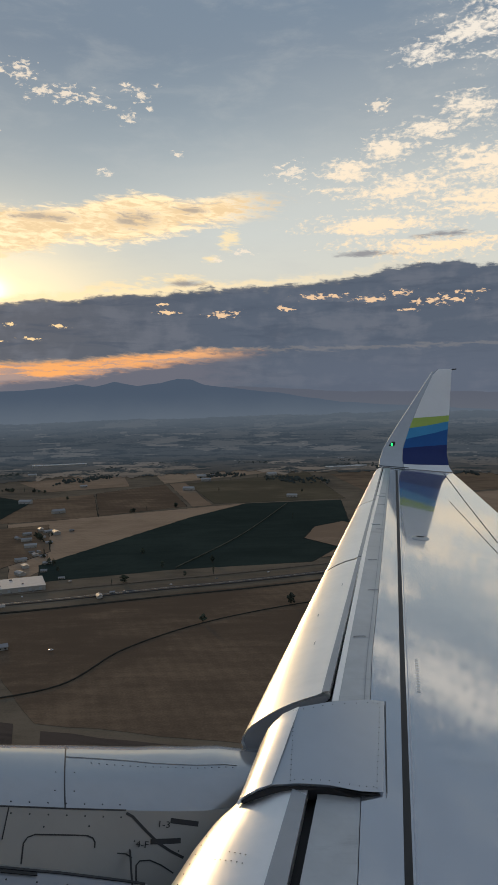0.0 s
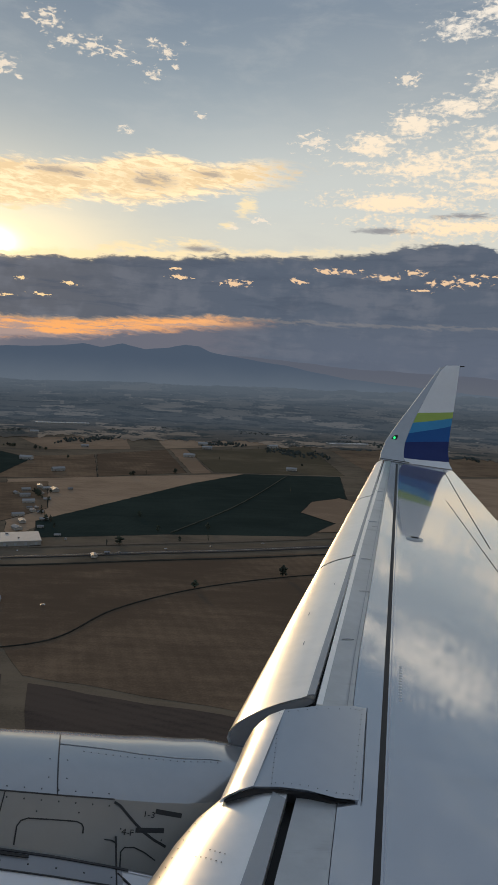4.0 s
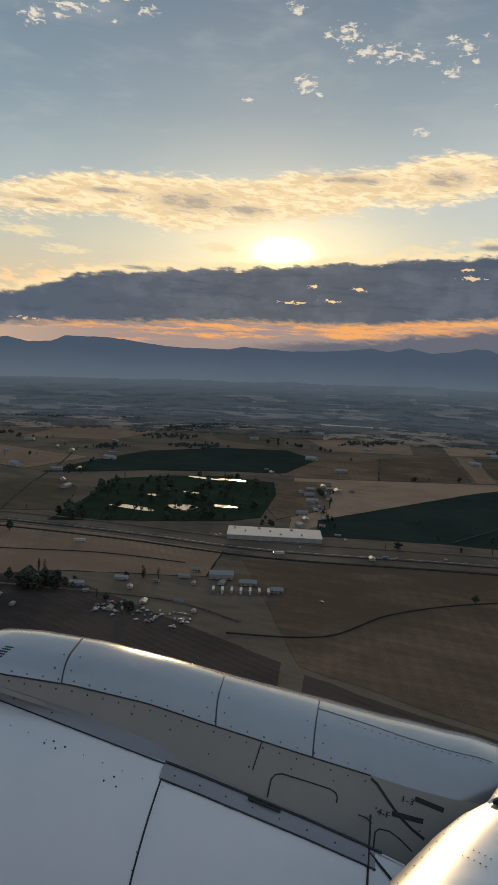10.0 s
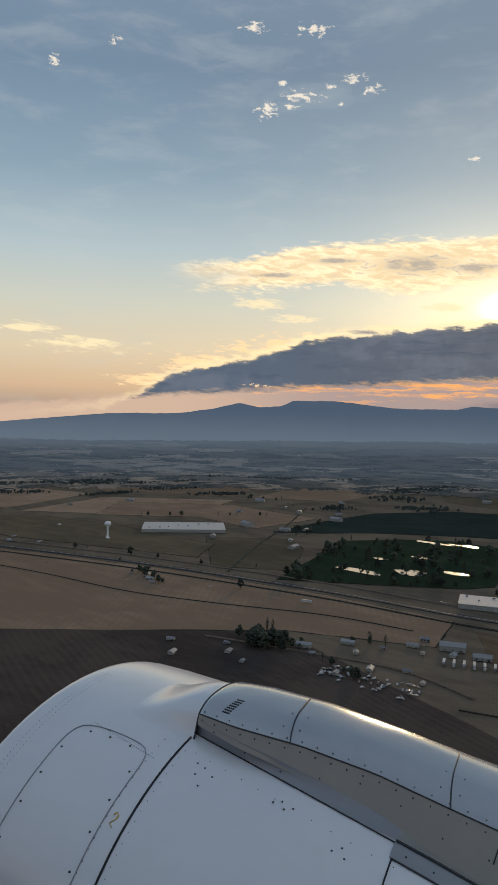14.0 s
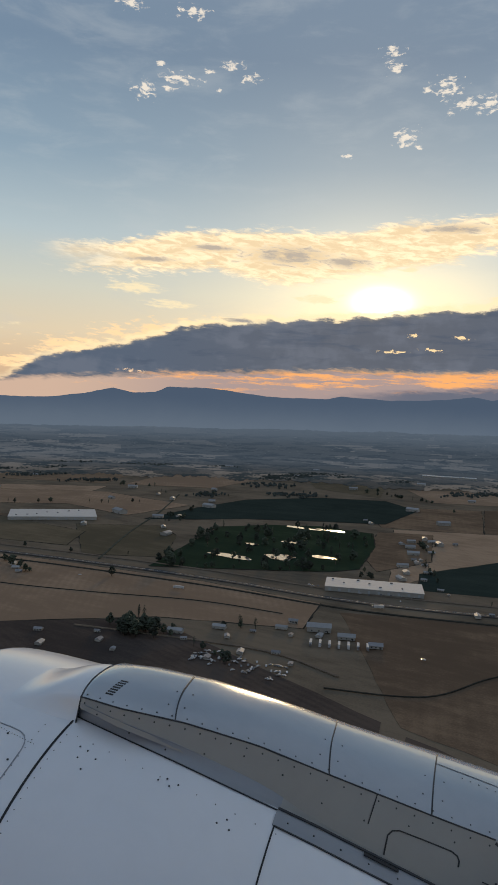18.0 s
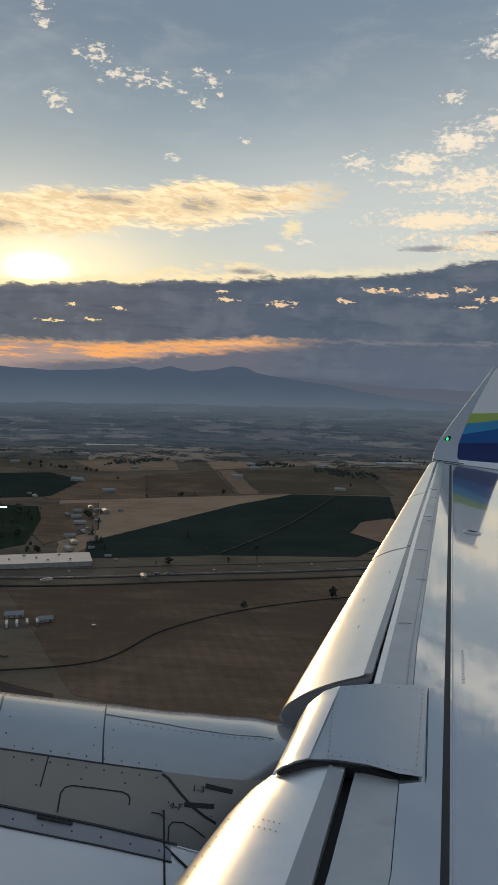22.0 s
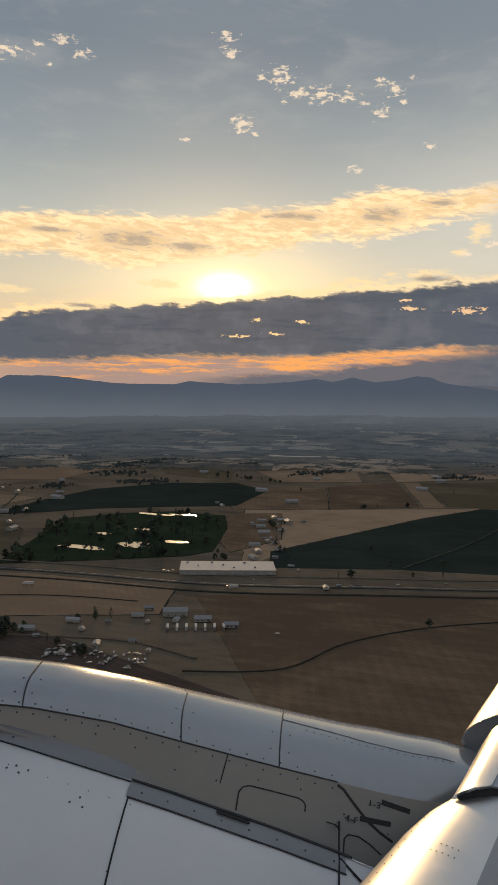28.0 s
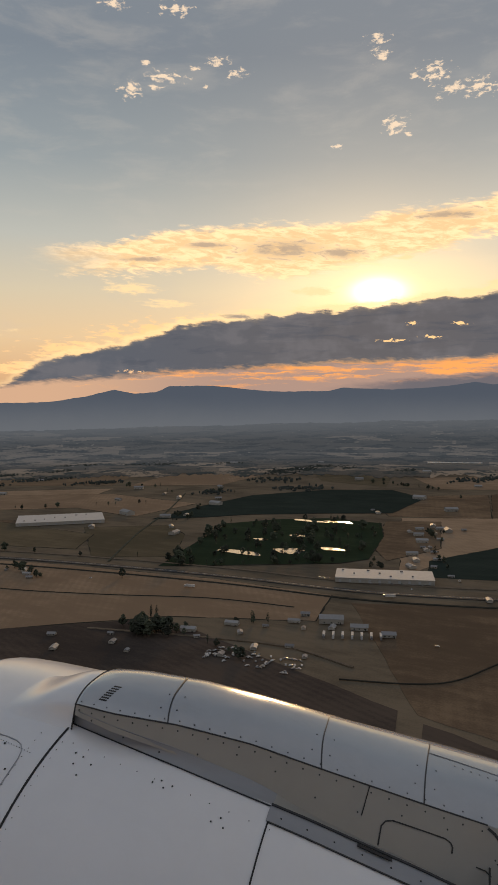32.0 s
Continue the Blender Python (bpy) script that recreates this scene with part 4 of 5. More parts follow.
def nac_line(name, rows, width, mat=None, label="", parent=None, lift=0.003):
    p = [nac(a, t) for a, t in rows]
    return part(name, ribbon(p, [nac_n(a, t) for a, t in rows], width, lift, 0.004), mat or M_LINE, parent or fan, label)


SEAM_T = 42.0
for a0, a1 in ((-1.249, -1.212), (-0.603, -0.577), (-0.202, -0.199)):
    fair_line("seam", [(a0 + (a1 - a0) * t / SEAM_T, t) for t in np.linspace(-20, SEAM_T, 14)], 0.007)
fair_line("seam", [(a, SEAM_T) for a in np.linspace(-1.66, 0.02, 40)], 0.008, None, "long seam along the fairing")
fair_line("seam", [(0.02, 43.4), (0.042, 45.0), (0.085, 51.5), (0.128, 57.0), (0.17, 60.3), (0.215, 62.8)], 0.016)
fair_line("seam", [(-1.655, t) for t in np.linspace(-30, 80, 18)], 0.010)
fair_line("seam", [(-0.395 - 0.027 * t, SEAM_T + 17.5 * t) for t in np.linspace(0, 1, 5)], 0.006)
fair_line("seam", [(a, -4 + 13 * max(0, (a + 0.20))) for a in np.linspace(-0.20, 0.5, 14)], 0.0025, M_BAND)
# vent grille near the fairing's front
gr = part("vent_grille", joined([studs([fair(-1.515 + 0.0095 * i - 0.004 * j, 10 + 3.3 * j)], [fair_n(-1.53, 10 + 3.3 * j)], 0.0085, 0.002) for i in range(4) for j in range(7)]), M_DARK, pylon, "black perforated vent grille")
rv, rn = [], []
for a in np.linspace(-1.62, 0.0, 26):
    for dt in (3.5, -4.5):
        rv.append(fair(a, SEAM_T + dt)); rn.append(fair_n(a, SEAM_T + dt))
for a0 in (-1.23, -0.59, -0.20):
    for t in (8, 26, 42):
        for da in (-0.035, 0.035):
            rv.append(fair(a0 + da, t)); rn.append(fair_n(a0, t))
for a in np.linspace(-0.10, 0.48, 20):
    rv.append(fair(a, -1 + 12 * max(0, (a + 0.20)))); rn.append(fair_n(a, 3))
for a in np.linspace(-1.55, 0.2, 12):
    rv.append(fair(a, 55 + 5 * math.sin(a * 9))); rn.append(fair_n(a, 60))
tagged(part("rivets", studs(rv, rn, 0.0065, 0.002), M_RIVET, pylon), kind="stuff")
# rounded access hatch and marks on the fairing's side
hatch = [(-0.36, 71.5), (-0.355, 66), (-0.350, 61), (-0.335, 57.8), (-0.31, 56.2), (-0.22, 55.8), (-0.128, 55.5), (-0.108, 56.6), (-0.102, 58.5), (-0.105, 61.5)]
fair_line("hatch_outline", hatch, 0.008, None, "black outline of an access hatch")
for a0, t0, a1, t1 in ((0.183, 46.2, 0.288, 47.8), (0.099, 56.6, 0.212, 55.2)):
    fair_line("bar_mark", [(a0 + (a1 - a0) * i / 6, t0 + (t1 - t0) * i / 6) for i in range(7)], 0.030, None, "black painted bar")
fair_line("hook_line", [(-0.025, 63.2), (0.006, 63.2), (0.025, 64.9)], 0.007)
fair_line("hook_line", [(0.032, 76.9), (0.038, 68.3), (0.053, 66.0), (0.09, 65.3), (0.13, 67.0), (0.171, 70.0)], 0.008)


def lettering(text, a, t, size):
    fc = bpy.data.curves.new("lettering", "FONT")
    fc.body, fc.size, fc.extrude = text, size, 0.0006
    ob = new("lettering", fc)
    fc.materials.append(M_LINE)
    n = fair_n(a, t)
    xa = (Vector(fair(a + 0.05, t)) - Vector(fair(a, t))).normalized()
    ya = n.cross(xa).normalized()
    r = Matrix((xa * 1.3, ya, n)).transposed().to_4x4()
    ob.parent = pylon
    ob.matrix_basis = Matrix.Translation(Vector(fair(a, t)) + n * 0.006) @ r
    return tagged(ob, "black stencilled " + text)


lettering("1-3", 0.127, 49.6, 0.036)
lettering("4-F", 0.040, 59.6, 0.036)

# seams of the cowls
nac_line("seam", [(-1.67, t) for t in np.linspace(4, 120, 40)], 0.012, M_DARK, "dark joint between inlet cowl and fan cowl", inlet)
nac_line("seam", [(-0.735, t) for t in np.linspace(17, 120, 34)], 0.009, M_DARK)


strake = []
for i in range(16):
    a = -0.742 + i * (0.782 / 15)
    t = STRAKE(a)
    strake.append([nac(a, t - 1, 0.003), nac(a, t + 1.4, 0.006), nac(a, t + 3.4, 0.004), nac(a, t + 3.6, -0.004), nac(a, t - 1, -0.004)])
# the front fillet's blue-grey paints the shading of the concave band
for a0, a1, mt, lb in ((-1.665, -0.742, M_FILLET, "fillet between cowl and fairing, its shading painted blue-grey"), (-0.742, 0.30, M_FSIDE, "beige-grey lower edge of the fairing")):
    fillet = []
    for a in np.linspace(a0, a1, 20):
        top_, low_ = Vector(fair(a, LOW_T(a), 0.003)), Vector(nac(a, STRAKE(a) - 0.3, 0.003))
        sag = Vector((0, 0.008, -0.010))
        fillet.append([top_, top_.lerp(low_, 0.35) + sag * 0.9, top_.lerp(low_, 0.7) + sag * 0.8, low_, low_ + Vector((0, 0.04, -0.03)), top_ + Vector((0, 0.05, -0.01))])
    part("fillet", loft(fillet), mt, fan if mt == M_FILLET else pylon, lb)
part("edge_strake", loft(strake), M_FILLET, fan, "grey strip along the cowl's upper edge")
nac_line("seam", [(a, STRAKE(a) - 0.2) for a in np.linspace(-1.675, -0.742, 18)], 0.005, None, "thin dark joint above the cowl", lift=0.005)
nac_line("seam", [(a, STRAKE(a) - 0.6) for a in np.linspace(-0.742, 0.06, 18)], 0.014, None, "black joint above the strip", lift=0.009)
nac_line("seam", [(a, STRAKE(a) + 3.6) for a in np.linspace(-0.735, 0.04, 17)], 0.008, lift=0.006)
rv, rn = [], []
for a in np.linspace(-0.69, 0.0, 8):
    rv.append(nac(a, STRAKE(a) + 1.8, 0.006)); rn.append(nac_n(a, STRAKE(a) + 1.8))
tagged(part("rivets", studs(rv, rn, 0.0065, 0.003), M_RIVET, fan), kind="stuff")
nac_line("latch", [(-0.42, STRAKE(-0.42) + 0.4), (-0.30, STRAKE(-0.30) + 0.4)], 0.018, M_DARK, "dark recessed latch", lift=0.014)
nac_line("seam", [(-0.22, t) for t in np.linspace(42, 80, 10)], 0.004)
nac_line("seam", [(0.02 - 0.0004 * (t - 14), t) for t in np.linspace(14, 90, 26)], 0.010, M_DARK, "", aft_cowl, 0.006)
nac_line("seam", [(0.02 + 0.02 * i, STRAKE(0.02) + 0.5 + 1.1 * i) for i in range(12)], 0.012, M_DARK, "", aft_cowl, 0.006)
rv, rn = [], []


def dot(a, t):
    rv.append(nac(a, t)); rn.append(nac_n(a, t))


for t in np.linspace(14, 100, 34):
    dot(-1.76, t); dot(-1.645, t + 1)
for a in np.linspace(-1.6, -0.72, 12):
    dot(a, STRAKE(a) + 5)
for t in np.linspace(36, 100, 20):
    dot(-0.74, t)
tagged(part("rivets", studs(rv, rn, 0.004, 0.002), M_RIVET, fan), kind="stuff")
rv, rn = [], []
for a, t in ((-1.56, 17), (-1.52, 17.5), (-1.54, 20), (-1.47, 19), (-1.50, 22.5), (-1.20, 19), (-1.17, 18), (-1.15, 19.6), (-1.12, 18.6), (-0.93, 24), (-0.90, 22.6), (-0.88, 24.6)):
    dot(a, t)
tagged(part("rivets", studs(rv, rn, 0.007, 0.003), M_RIVET, fan), kind="stuff")
# rounded access panel of the inlet cowl
rim_ = [(-1.765, t) for t in range(74, 24, -3)] + [(-1.768, 22.5), (-1.778, 20.5), (-1.80, 18.8), (-1.83, 18.0), (-1.88, 17.6), (-1.94, 17.4), (-2.0, 17.4), (-2.06, 17.7), (-2.10, 18.2), (-2.135, 19.2), (-2.155, 21.0), (-2.163, 23.5)] + [(-2.165, t) for t in range(26, 76, 3)]
nac_line("panel_outline", rim_, 0.005, M_BAND, "thin grey outline of a rounded access panel", inlet)
rv, rn = [], []
for a, t in ((-1.79, 26), (-1.79, 34), (-1.79, 42), (-1.79, 51), (-1.79, 60), (-1.87, 19.6), (-1.98, 19.4), (-2.08, 20), (-2.14, 27), (-2.14, 35), (-2.14, 43), (-2.14, 52), (-2.14, 61)):
    dot(a, t)
tagged(part("fasteners", studs(rv, rn, 0.009, 0.003), M_RIVET, inlet), kind="stuff")
rv, rn = [], []
for t in np.linspace(-4, 80, 70):
    dot(-2.34, t); dot(-2.31, t + 0.6)
for a in np.linspace(-2.1, -1.74, 26):
    dot(a, 17 + 9 * (a + 2.1))
tagged(part("rivets", studs(rv, rn, 0.0035, 0.0015), M_RIVET, inlet), kind="stuff")
nac_line("yellow_mark", [(-1.738, 36.5), (-1.729, 35.7), (-1.718, 36.1), (-1.718, 37.1), (-1.736, 38.5), (-1.716, 39.1)], 0.005, M_YELLOW, "worn yellow hand-painted mark", inlet)

# fuselage behind the window, unseen; its navy belly is added to dim reflections and bounce
fus = [[(a, -2.24 + 1.88 * math.sin(t), -0.42 + 1.88 * math.cos(t) - 0.17 * a) for t in np.linspace(0, 2 * math.pi, 49)[:-1]] for a in np.linspace(-9, 9, 19)]
part("fuselage", loft([q[:13] + q[36:] for q in fus], closed=True), M_WHITE, airplane, "white fuselage side around the cabin windows")
part("belly", loft([q[11:38] for q in fus], closed=False), M_NAVY, airplane, "unseen belly, coloured navy to dim reflections on the engine")


# ---------------------------------------------------------------- the land
GZ, LS = -240.0, 1.6              # height of the valley floor, metres to a plan unit
random.seed(4)


def flat_sheet(poly, z, thick):
    n = len(poly)
    v = [(x, y, z) for x, y in poly] + [(x, y, z - thick) for x, y in poly]
    return v, [tuple(range(n)), tuple(range(2 * n - 1, n - 1, -1))] + [(i, i + n, (i + 1) % n + n, (i + 1) % n) for i in range(n)]


def ccw(poly):
    area = sum(p[0] * q[1] - q[0] * p[1] for p, q in zip(poly, poly[1:] + poly[:1]))
    return poly if area > 0 else poly[::-1]


def rough_edge(poly, step=22.0, amp=1.6):
    """A field's outline with an uneven edge."""
    out = []
    for p, q in zip(poly, poly[1:] + poly[:1]):
        d = math.dist(p, q)
        n = max(1, int(d / step))
        for i in range(n):
            x, y = lerp(p, q, i / n)
            a = amp if i else 0
            out.append((x + random.uniform(-a, a), y + random.uniform(-a, a)))
    return out


ring = [[(r * math.sin(t), r * math.cos(t), GZ) for t in np.linspace(0, 2 * math.pi, 73)[:-1]] for r in (4700, 2000, 700, 200, 0.01)]
ground = tagged(new("ground", mesh_of("ground", *loft(ring, caps=False), M_GROUND, False)), "dry brown valley floor reaching to the hills", "ground", kind="structure")

level = 0.0


def field(poly, mat, label, z=None):
    global level
    level += 0.02
    ob = new("field", mesh_of("field", *flat_sheet(ccw(rough_edge([(x * LS, y * LS) for x, y in poly])), GZ + (z if z is not None else 0.10 + level), 0.3), mat, False))
    cx, cy = sum(q[0] for q in poly) / len(poly), sum(q[1] for q in poly) / len(poly)
    if 560 < math.hypot(cx, cy) < 1300:
        wide = [(x + (x - cx) / math.hypot(x - cx, y - cy) * 0.9, y + (y - cy) / math.hypot(x - cx, y - cy) * 0.9) for x, y in poly]
        margin = new("field_margin", mesh_of("field_margin", *flat_sheet(ccw(rough_edge([(x * LS, y * LS) for x, y in wide], 14.0, 1.2)), GZ + 0.09 + level, 0.25), M_TRACK, False))
        tagged(margin, "dark weedy margin round a field", "field margin", "field margins", "structure")
    return tagged(ob, label, "field", "farm fields", "structure")


TAN, BRN, GRN, DRK, OLV, STR = ("pale tan stubble field", "brown bare field", "dark green crop field", "dark ploughed field", "dull olive pasture", "striped tan stubble field")
FIELDS = [
    ([(-292, 886), (2, 1030), (-62, 905), (-180, 655), (-192, 580)], M_TAN, TAN), ([(-190, 660), (-172, 597), (-66, 632), (61, 652), (118, 760), (142, 1046), (2, 1026), (-70, 912)], M_CROP, GRN),
    ([(-213, 1610), (116, 1878), (144, 1530), (-142, 1294)], M_TAN, TAN), ([(-615, 1609), (-466, 2026), (-342, 1693), (-517, 1354)], M_TAN, TAN), ([(-404, 1062), (-243, 1165), (-190, 934), (-310, 890)], M_BROWN, BRN),
    ([(-134, 1290), (-106, 1301), (-45, 1018), (-72, 1006)], M_TAN, TAN), ([(-100, 1285), (130, 1440), (150, 1060), (-42, 1030)], M_OLIVE, OLV), ([(-240, 1170), (-140, 1280), (-80, 1010), (-190, 940)], M_BROWN, BRN),
    ([(-200, 492), (-100, 535), (60, 590), (170, 590), (120, 420), (20, 300), (-100, 330)], M_BROWN, BRN), ([(-95, 322), (25, 292), (120, 410), (330, 420), (300, 100), (-40, 120)], M_DARKSOIL, DRK), ([(165, 650), (190, 1040), (420, 1120), (520, 800)], M_TAN, TAN),
    ([(200, 1070), (170, 1400), (520, 1560), (560, 1180)], M_BROWN, BRN), ([(130, 430), (180, 600), (520, 760), (640, 560)], M_TANROW, STR), ([(-760, 398), (-640, 440), (-500, 478), (-330, 505), (-222, 506), (-205, 440), (-300, 400), (-442, 263), (-650, 300)], M_TAN, TAN),
    ([(-450, 258), (-300, 395), (-110, 330), (-45, 115), (-300, 60)], M_DARKSOIL, DRK), ([(-602, 640), (-520, 700), (-470, 660), (-410, 560), (-480, 520)], M_OLIVE, OLV), ([(-943, 599), (-1005, 808), (-827, 952), (-744, 743)], M_TAN, TAN),
    ([(-841, 657), (-723, 755), (-602, 731), (-597, 869), (-779, 896), (-936, 785)], M_TAN, TAN), ([(-939, 1724), (-930, 2416), (-704, 1829), (-848, 1615)], M_TAN, TAN), ([(-300, 850), (-262, 700), (-225, 640), (-196, 720), (-240, 880)], M_BROWN, BRN),
    ([(-900, 420), (-880, 560), (-660, 660), (-640, 520)], M_BROWN, BRN), ([(-930, 470), (-760, 470), (-520, 540), (-560, 610), (-760, 620), (-900, 590)], M_OLIVE, OLV), ([(-1100, 860), (-1200, 1080), (-980, 1240), (-860, 985)], M_BROWN, BRN),
    ([(-830, 1000), (-900, 1260), (-720, 1380), (-690, 1080)], M_TAN, TAN), ([(-560, 1230), (-620, 1330), (-480, 1400), (-420, 1190)], M_OLIVE, OLV), ([(-330, 1200), (-420, 1350), (-250, 1500), (-200, 1260)], M_TAN, TAN),
    ([(-1300, 560), (-1420, 760), (-1060, 820), (-980, 600)], M_TAN, TAN), ([(-1500, 900), (-1600, 1200), (-1280, 1350), (-1230, 1000)], M_TAN, TAN), ([(-1150, 1350), (-1220, 1650), (-980, 1700), (-930, 1420)], M_OLIVE, OLV),
    ([(230, 1600), (200, 1900), (620, 2050), (640, 1700)], M_TAN, TAN), ([(-60, 1960), (-90, 2250), (300, 2400), (310, 2080)], M_OLIVE, OLV), ([(-450, 2100), (-420, 2450), (-150, 2350), (-170, 2000)], M_BROWN, BRN),
    ([(-1250, 1800), (-1350, 2250), (-1050, 2350), (-1000, 1850)], M_TAN, TAN), ([(-1750, 1500), (-1900, 1900), (-1500, 2050), (-1420, 1600)], M_BROWN, BRN), ([(600, 1150), (580, 1600), (1000, 1800), (1000, 1300)], M_TAN, TAN),
    ([(-1250, 250), (-1300, 480), (-960, 560), (-900, 330)], M_TANROW, STR), ([(-780, 160), (-880, 330), (-650, 370), (-480, 230)], M_BROWN, BRN), ([(-2100, 1000), (-2300, 1500), (-1800, 1450), (-1700, 1050)], M_TAN, TAN),
    ([(-700, 2500), (-720, 3000), (-400, 2950), (-420, 2520)], M_TAN, TAN), ([(100, 2600), (80, 3000), (480, 3100), (500, 2700)], M_TAN, TAN), ([(-1700, 2400), (-1800, 2800), (-1350, 2850), (-1300, 2450)], M_TAN, TAN),
]
for poly, mt, lb in FIELDS:
    if max(math.hypot(*q) for q in poly) < 2600:
        field(poly, mt, lb)
field([(-567, 726), (-518, 768), (-474, 820), (-390, 875), (-315, 916), (-319, 1078), (-398, 1155), (-493, 1108), (-570, 987), (-575, 852)], M_CROP, GRN)
GOLF = [(-399, 520), (-355, 547), (-307, 578), (-259, 610), (-242, 638), (-269, 755), (-300, 834), (-373, 837), (-425, 800), (-465, 744), (-442, 668), (-415, 571)]
field([(72, 668), (96, 712), (64, 762), (82, 828), (118, 862), (156, 800), (150, 690)], M_TAN, TAN)
golf = field(GOLF, M_TURF, "green golf course with ponds and trees")


def strip_road(name, pts, width, mat, label, z, cat="road"):
    pts = [Vector((x * LS, y * LS, 0)) for x, y in pts]
    fine = []
    for i in range(len(pts) - 1):
        p0, p1, p2, p3 = pts[max(i - 1, 0)], pts[i], pts[i + 1], pts[min(i + 2, len(pts) - 1)]
        for j in range(10):
            t = j / 10
            fine.append(0.5 * ((2 * p1) + (p2 - p0) * t + (2 * p0 - 5 * p1 + 4 * p2 - p3) * t * t + (3 * p1 - p0 - 3 * p2 + p3) * t ** 3))
    fine.append(pts[-1])
    rings = []
    for i, p in enumerate(fine):
        d = (fine[min(i + 1, len(fine) - 1)] - fine[max(i - 1, 0)]).normalized()
        s = Vector((-d.y, d.x, 0)) * width / 2
        up = Vector((0, 0, GZ + z))
        rings.append([p + s + up, p - s + up, p - s * 1.1 + up - Vector((0, 0, 0.9)), p + s * 1.1 + up - Vector((0, 0, 0.9))])
    return tagged(new(name, mesh_of(name, *loft(rings), mat, False)), label, cat, kind="structure")


HWY = [(-1500, 210), (-900, 375), (-640, 450), (-500, 487), (-330, 516), (-200, 527), (-70, 566), (60, 608), (420, 750), (1400, 1180)]
strip_road("road", HWY, 11, M_ROAD, "straight grey highway between the fields", 1.35)
strip_road("road_marking", HWY, 0.5, M_PAINT, "pale painted line on the highway", 1.45, "marking")
strip_road("road", [(x + 9, y - 22) for x, y in HWY], 4, M_TRACK, "dark ditch beside the highway", 1.25, "ditch")
strip_road("road", [(x - 12, y + 26) for x, y in HWY], 5, M_DIRT, "pale dirt track beside the highway", 1.25)
strip_road("road", [(-150, 352), (-100, 374), (-74, 428), (-29, 476), (33, 514), (110, 545)], 1.2, M_TRACK, "dark winding ditch in the stubble", 1.25, "ditch")
strip_road("road", [(-640, 372), (-560, 385), (-460, 395), (-380, 420), (-300, 452), (-232, 462)], 1.1, M_TRACK, "dark winding ditch in the stubble", 1.25, "ditch")
strip_road("road", [(-330, 352), (-260, 372), (-200, 384), (-150, 372)], 3, M_DIRT, "pale dirt farm track", 1.45)
strip_road("road", [(-452, 512), (-520, 640), (-590, 790), (-680, 960)], 3, M_LANE, "narrow grey farm lane", 1.3)
strip_road("road", [(-62, 636), (-2, 790), (62, 1020)], 1.8, M_LANE, "faint grass track across the green crop", 2.2)

# ponds on the golf course
for x, y, rx, ry in ((-363, 605, 24, 9), (-323, 634, 16, 12), (-290, 662, 14, 6), (-348, 714, 14, 9), (-384, 806, 24, 6), (-347, 816, 18, 6), (-378, 673, 8, 5)):
    x, y, rx, ry = x * LS, y * LS, rx * LS, ry * LS
    poly = [(x + rx * (1 + 0.18 * math.sin(3 * t + x)) * math.cos(t), y + ry * (1 + 0.2 * math.cos(2 * t + y)) * math.sin(t)) for t in np.linspace(0, 2 * math.pi, 25)[:-1]]
    tagged(new("pond", mesh_of("pond", *flat_sheet(poly, GZ + 1.6, 0.9), M_WATER, False)), "still golf course pond mirroring the bright sky", "pond", "golf ponds", "structure")


# ---- trees
def crown(seed, w, h, n, tall):
    rnd = random.Random(seed)
    shapes = []
    for _ in range(n):
        t, u, r = rnd.uniform(0, 2 * math.pi), rnd.random(), rnd.uniform(0.2, 1.0)
        rad = w * (math.sin(math.pi * (0.15 + 0.8 * u)) ** (0.7 if not tall else 1.0)) * r
        c = Vector((rad * math.cos(t), rad * math.sin(t), h * (0.22 + 0.74 * u)))
        s = rnd.uniform(0.22, 0.42) * w
        v = [c + Vector((rnd.uniform(.6, 1.2) * s * dx, rnd.uniform(.6, 1.2) * s * dy, rnd.uniform(.5, 1.0) * s * dz))
             for dx, dy, dz in ((1, 0, 0), (-1, 0, 0), (0, 1, 0), (0, -1, 0), (0, 0, 1), (0, 0, -1))]
        shapes.append((v, [(0, 2, 4), (2, 1, 4), (1, 3, 4), (3, 0, 4), (2, 0, 5), (1, 2, 5), (3, 1, 5), (0, 3, 5)]))
    return joined(shapes)


def trunk_shape(h, r):
    rings = [[(rr * math.cos(t), rr * math.sin(t), z) for t in np.linspace(0, 2 * math.pi, 7)[:-1]] for z, rr in ((-0.4, r * 1.3), (h * 0.3, r * 0.8), (h * 0.7, r * 0.3))]
    limbs = [loft(rings)]
    for i in range(4):
        t = i * 1.7
        a, b = Vector((0, 0, h * (0.25 + 0.06 * i))), Vector((h * 0.2 * math.cos(t), h * 0.2 * math.sin(t), h * (0.5 + 0.07 * i)))
        limbs.append(loft([[a + Vector((r * .35 * math.cos(q), r * .35 * math.sin(q), 0)) for q in (0, 2.1, 4.2)], [b + Vector((r * .1 * math.cos(q), r * .1 * math.sin(q), 0)) for q in (0, 2.1, 4.2)]]))
    return joined(limbs)


TREES = []
for i, (w, h, n, tall) in enumerate(((4.5, 10, 46, False), (3.6, 8, 38, False), (2.0, 13, 36, True), (5.5, 12, 56, False))):
    t = new("tree")
    part("trunk", trunk_shape(h, 0.3), M_BARK, t)
    part("crown", crown(i + 3, w, h, n, tall), M_LEAF, t, smooth=False)
    tagged(t, "slender dark conifer on the valley floor" if tall else "dark broad-crowned tree on the valley floor", "tree", "valley trees")
    t.location = (290 + 50 * i, 1440 + 60 * i, GZ + 0.6)
    TREES.append(t)
rnd = random.Random(11)


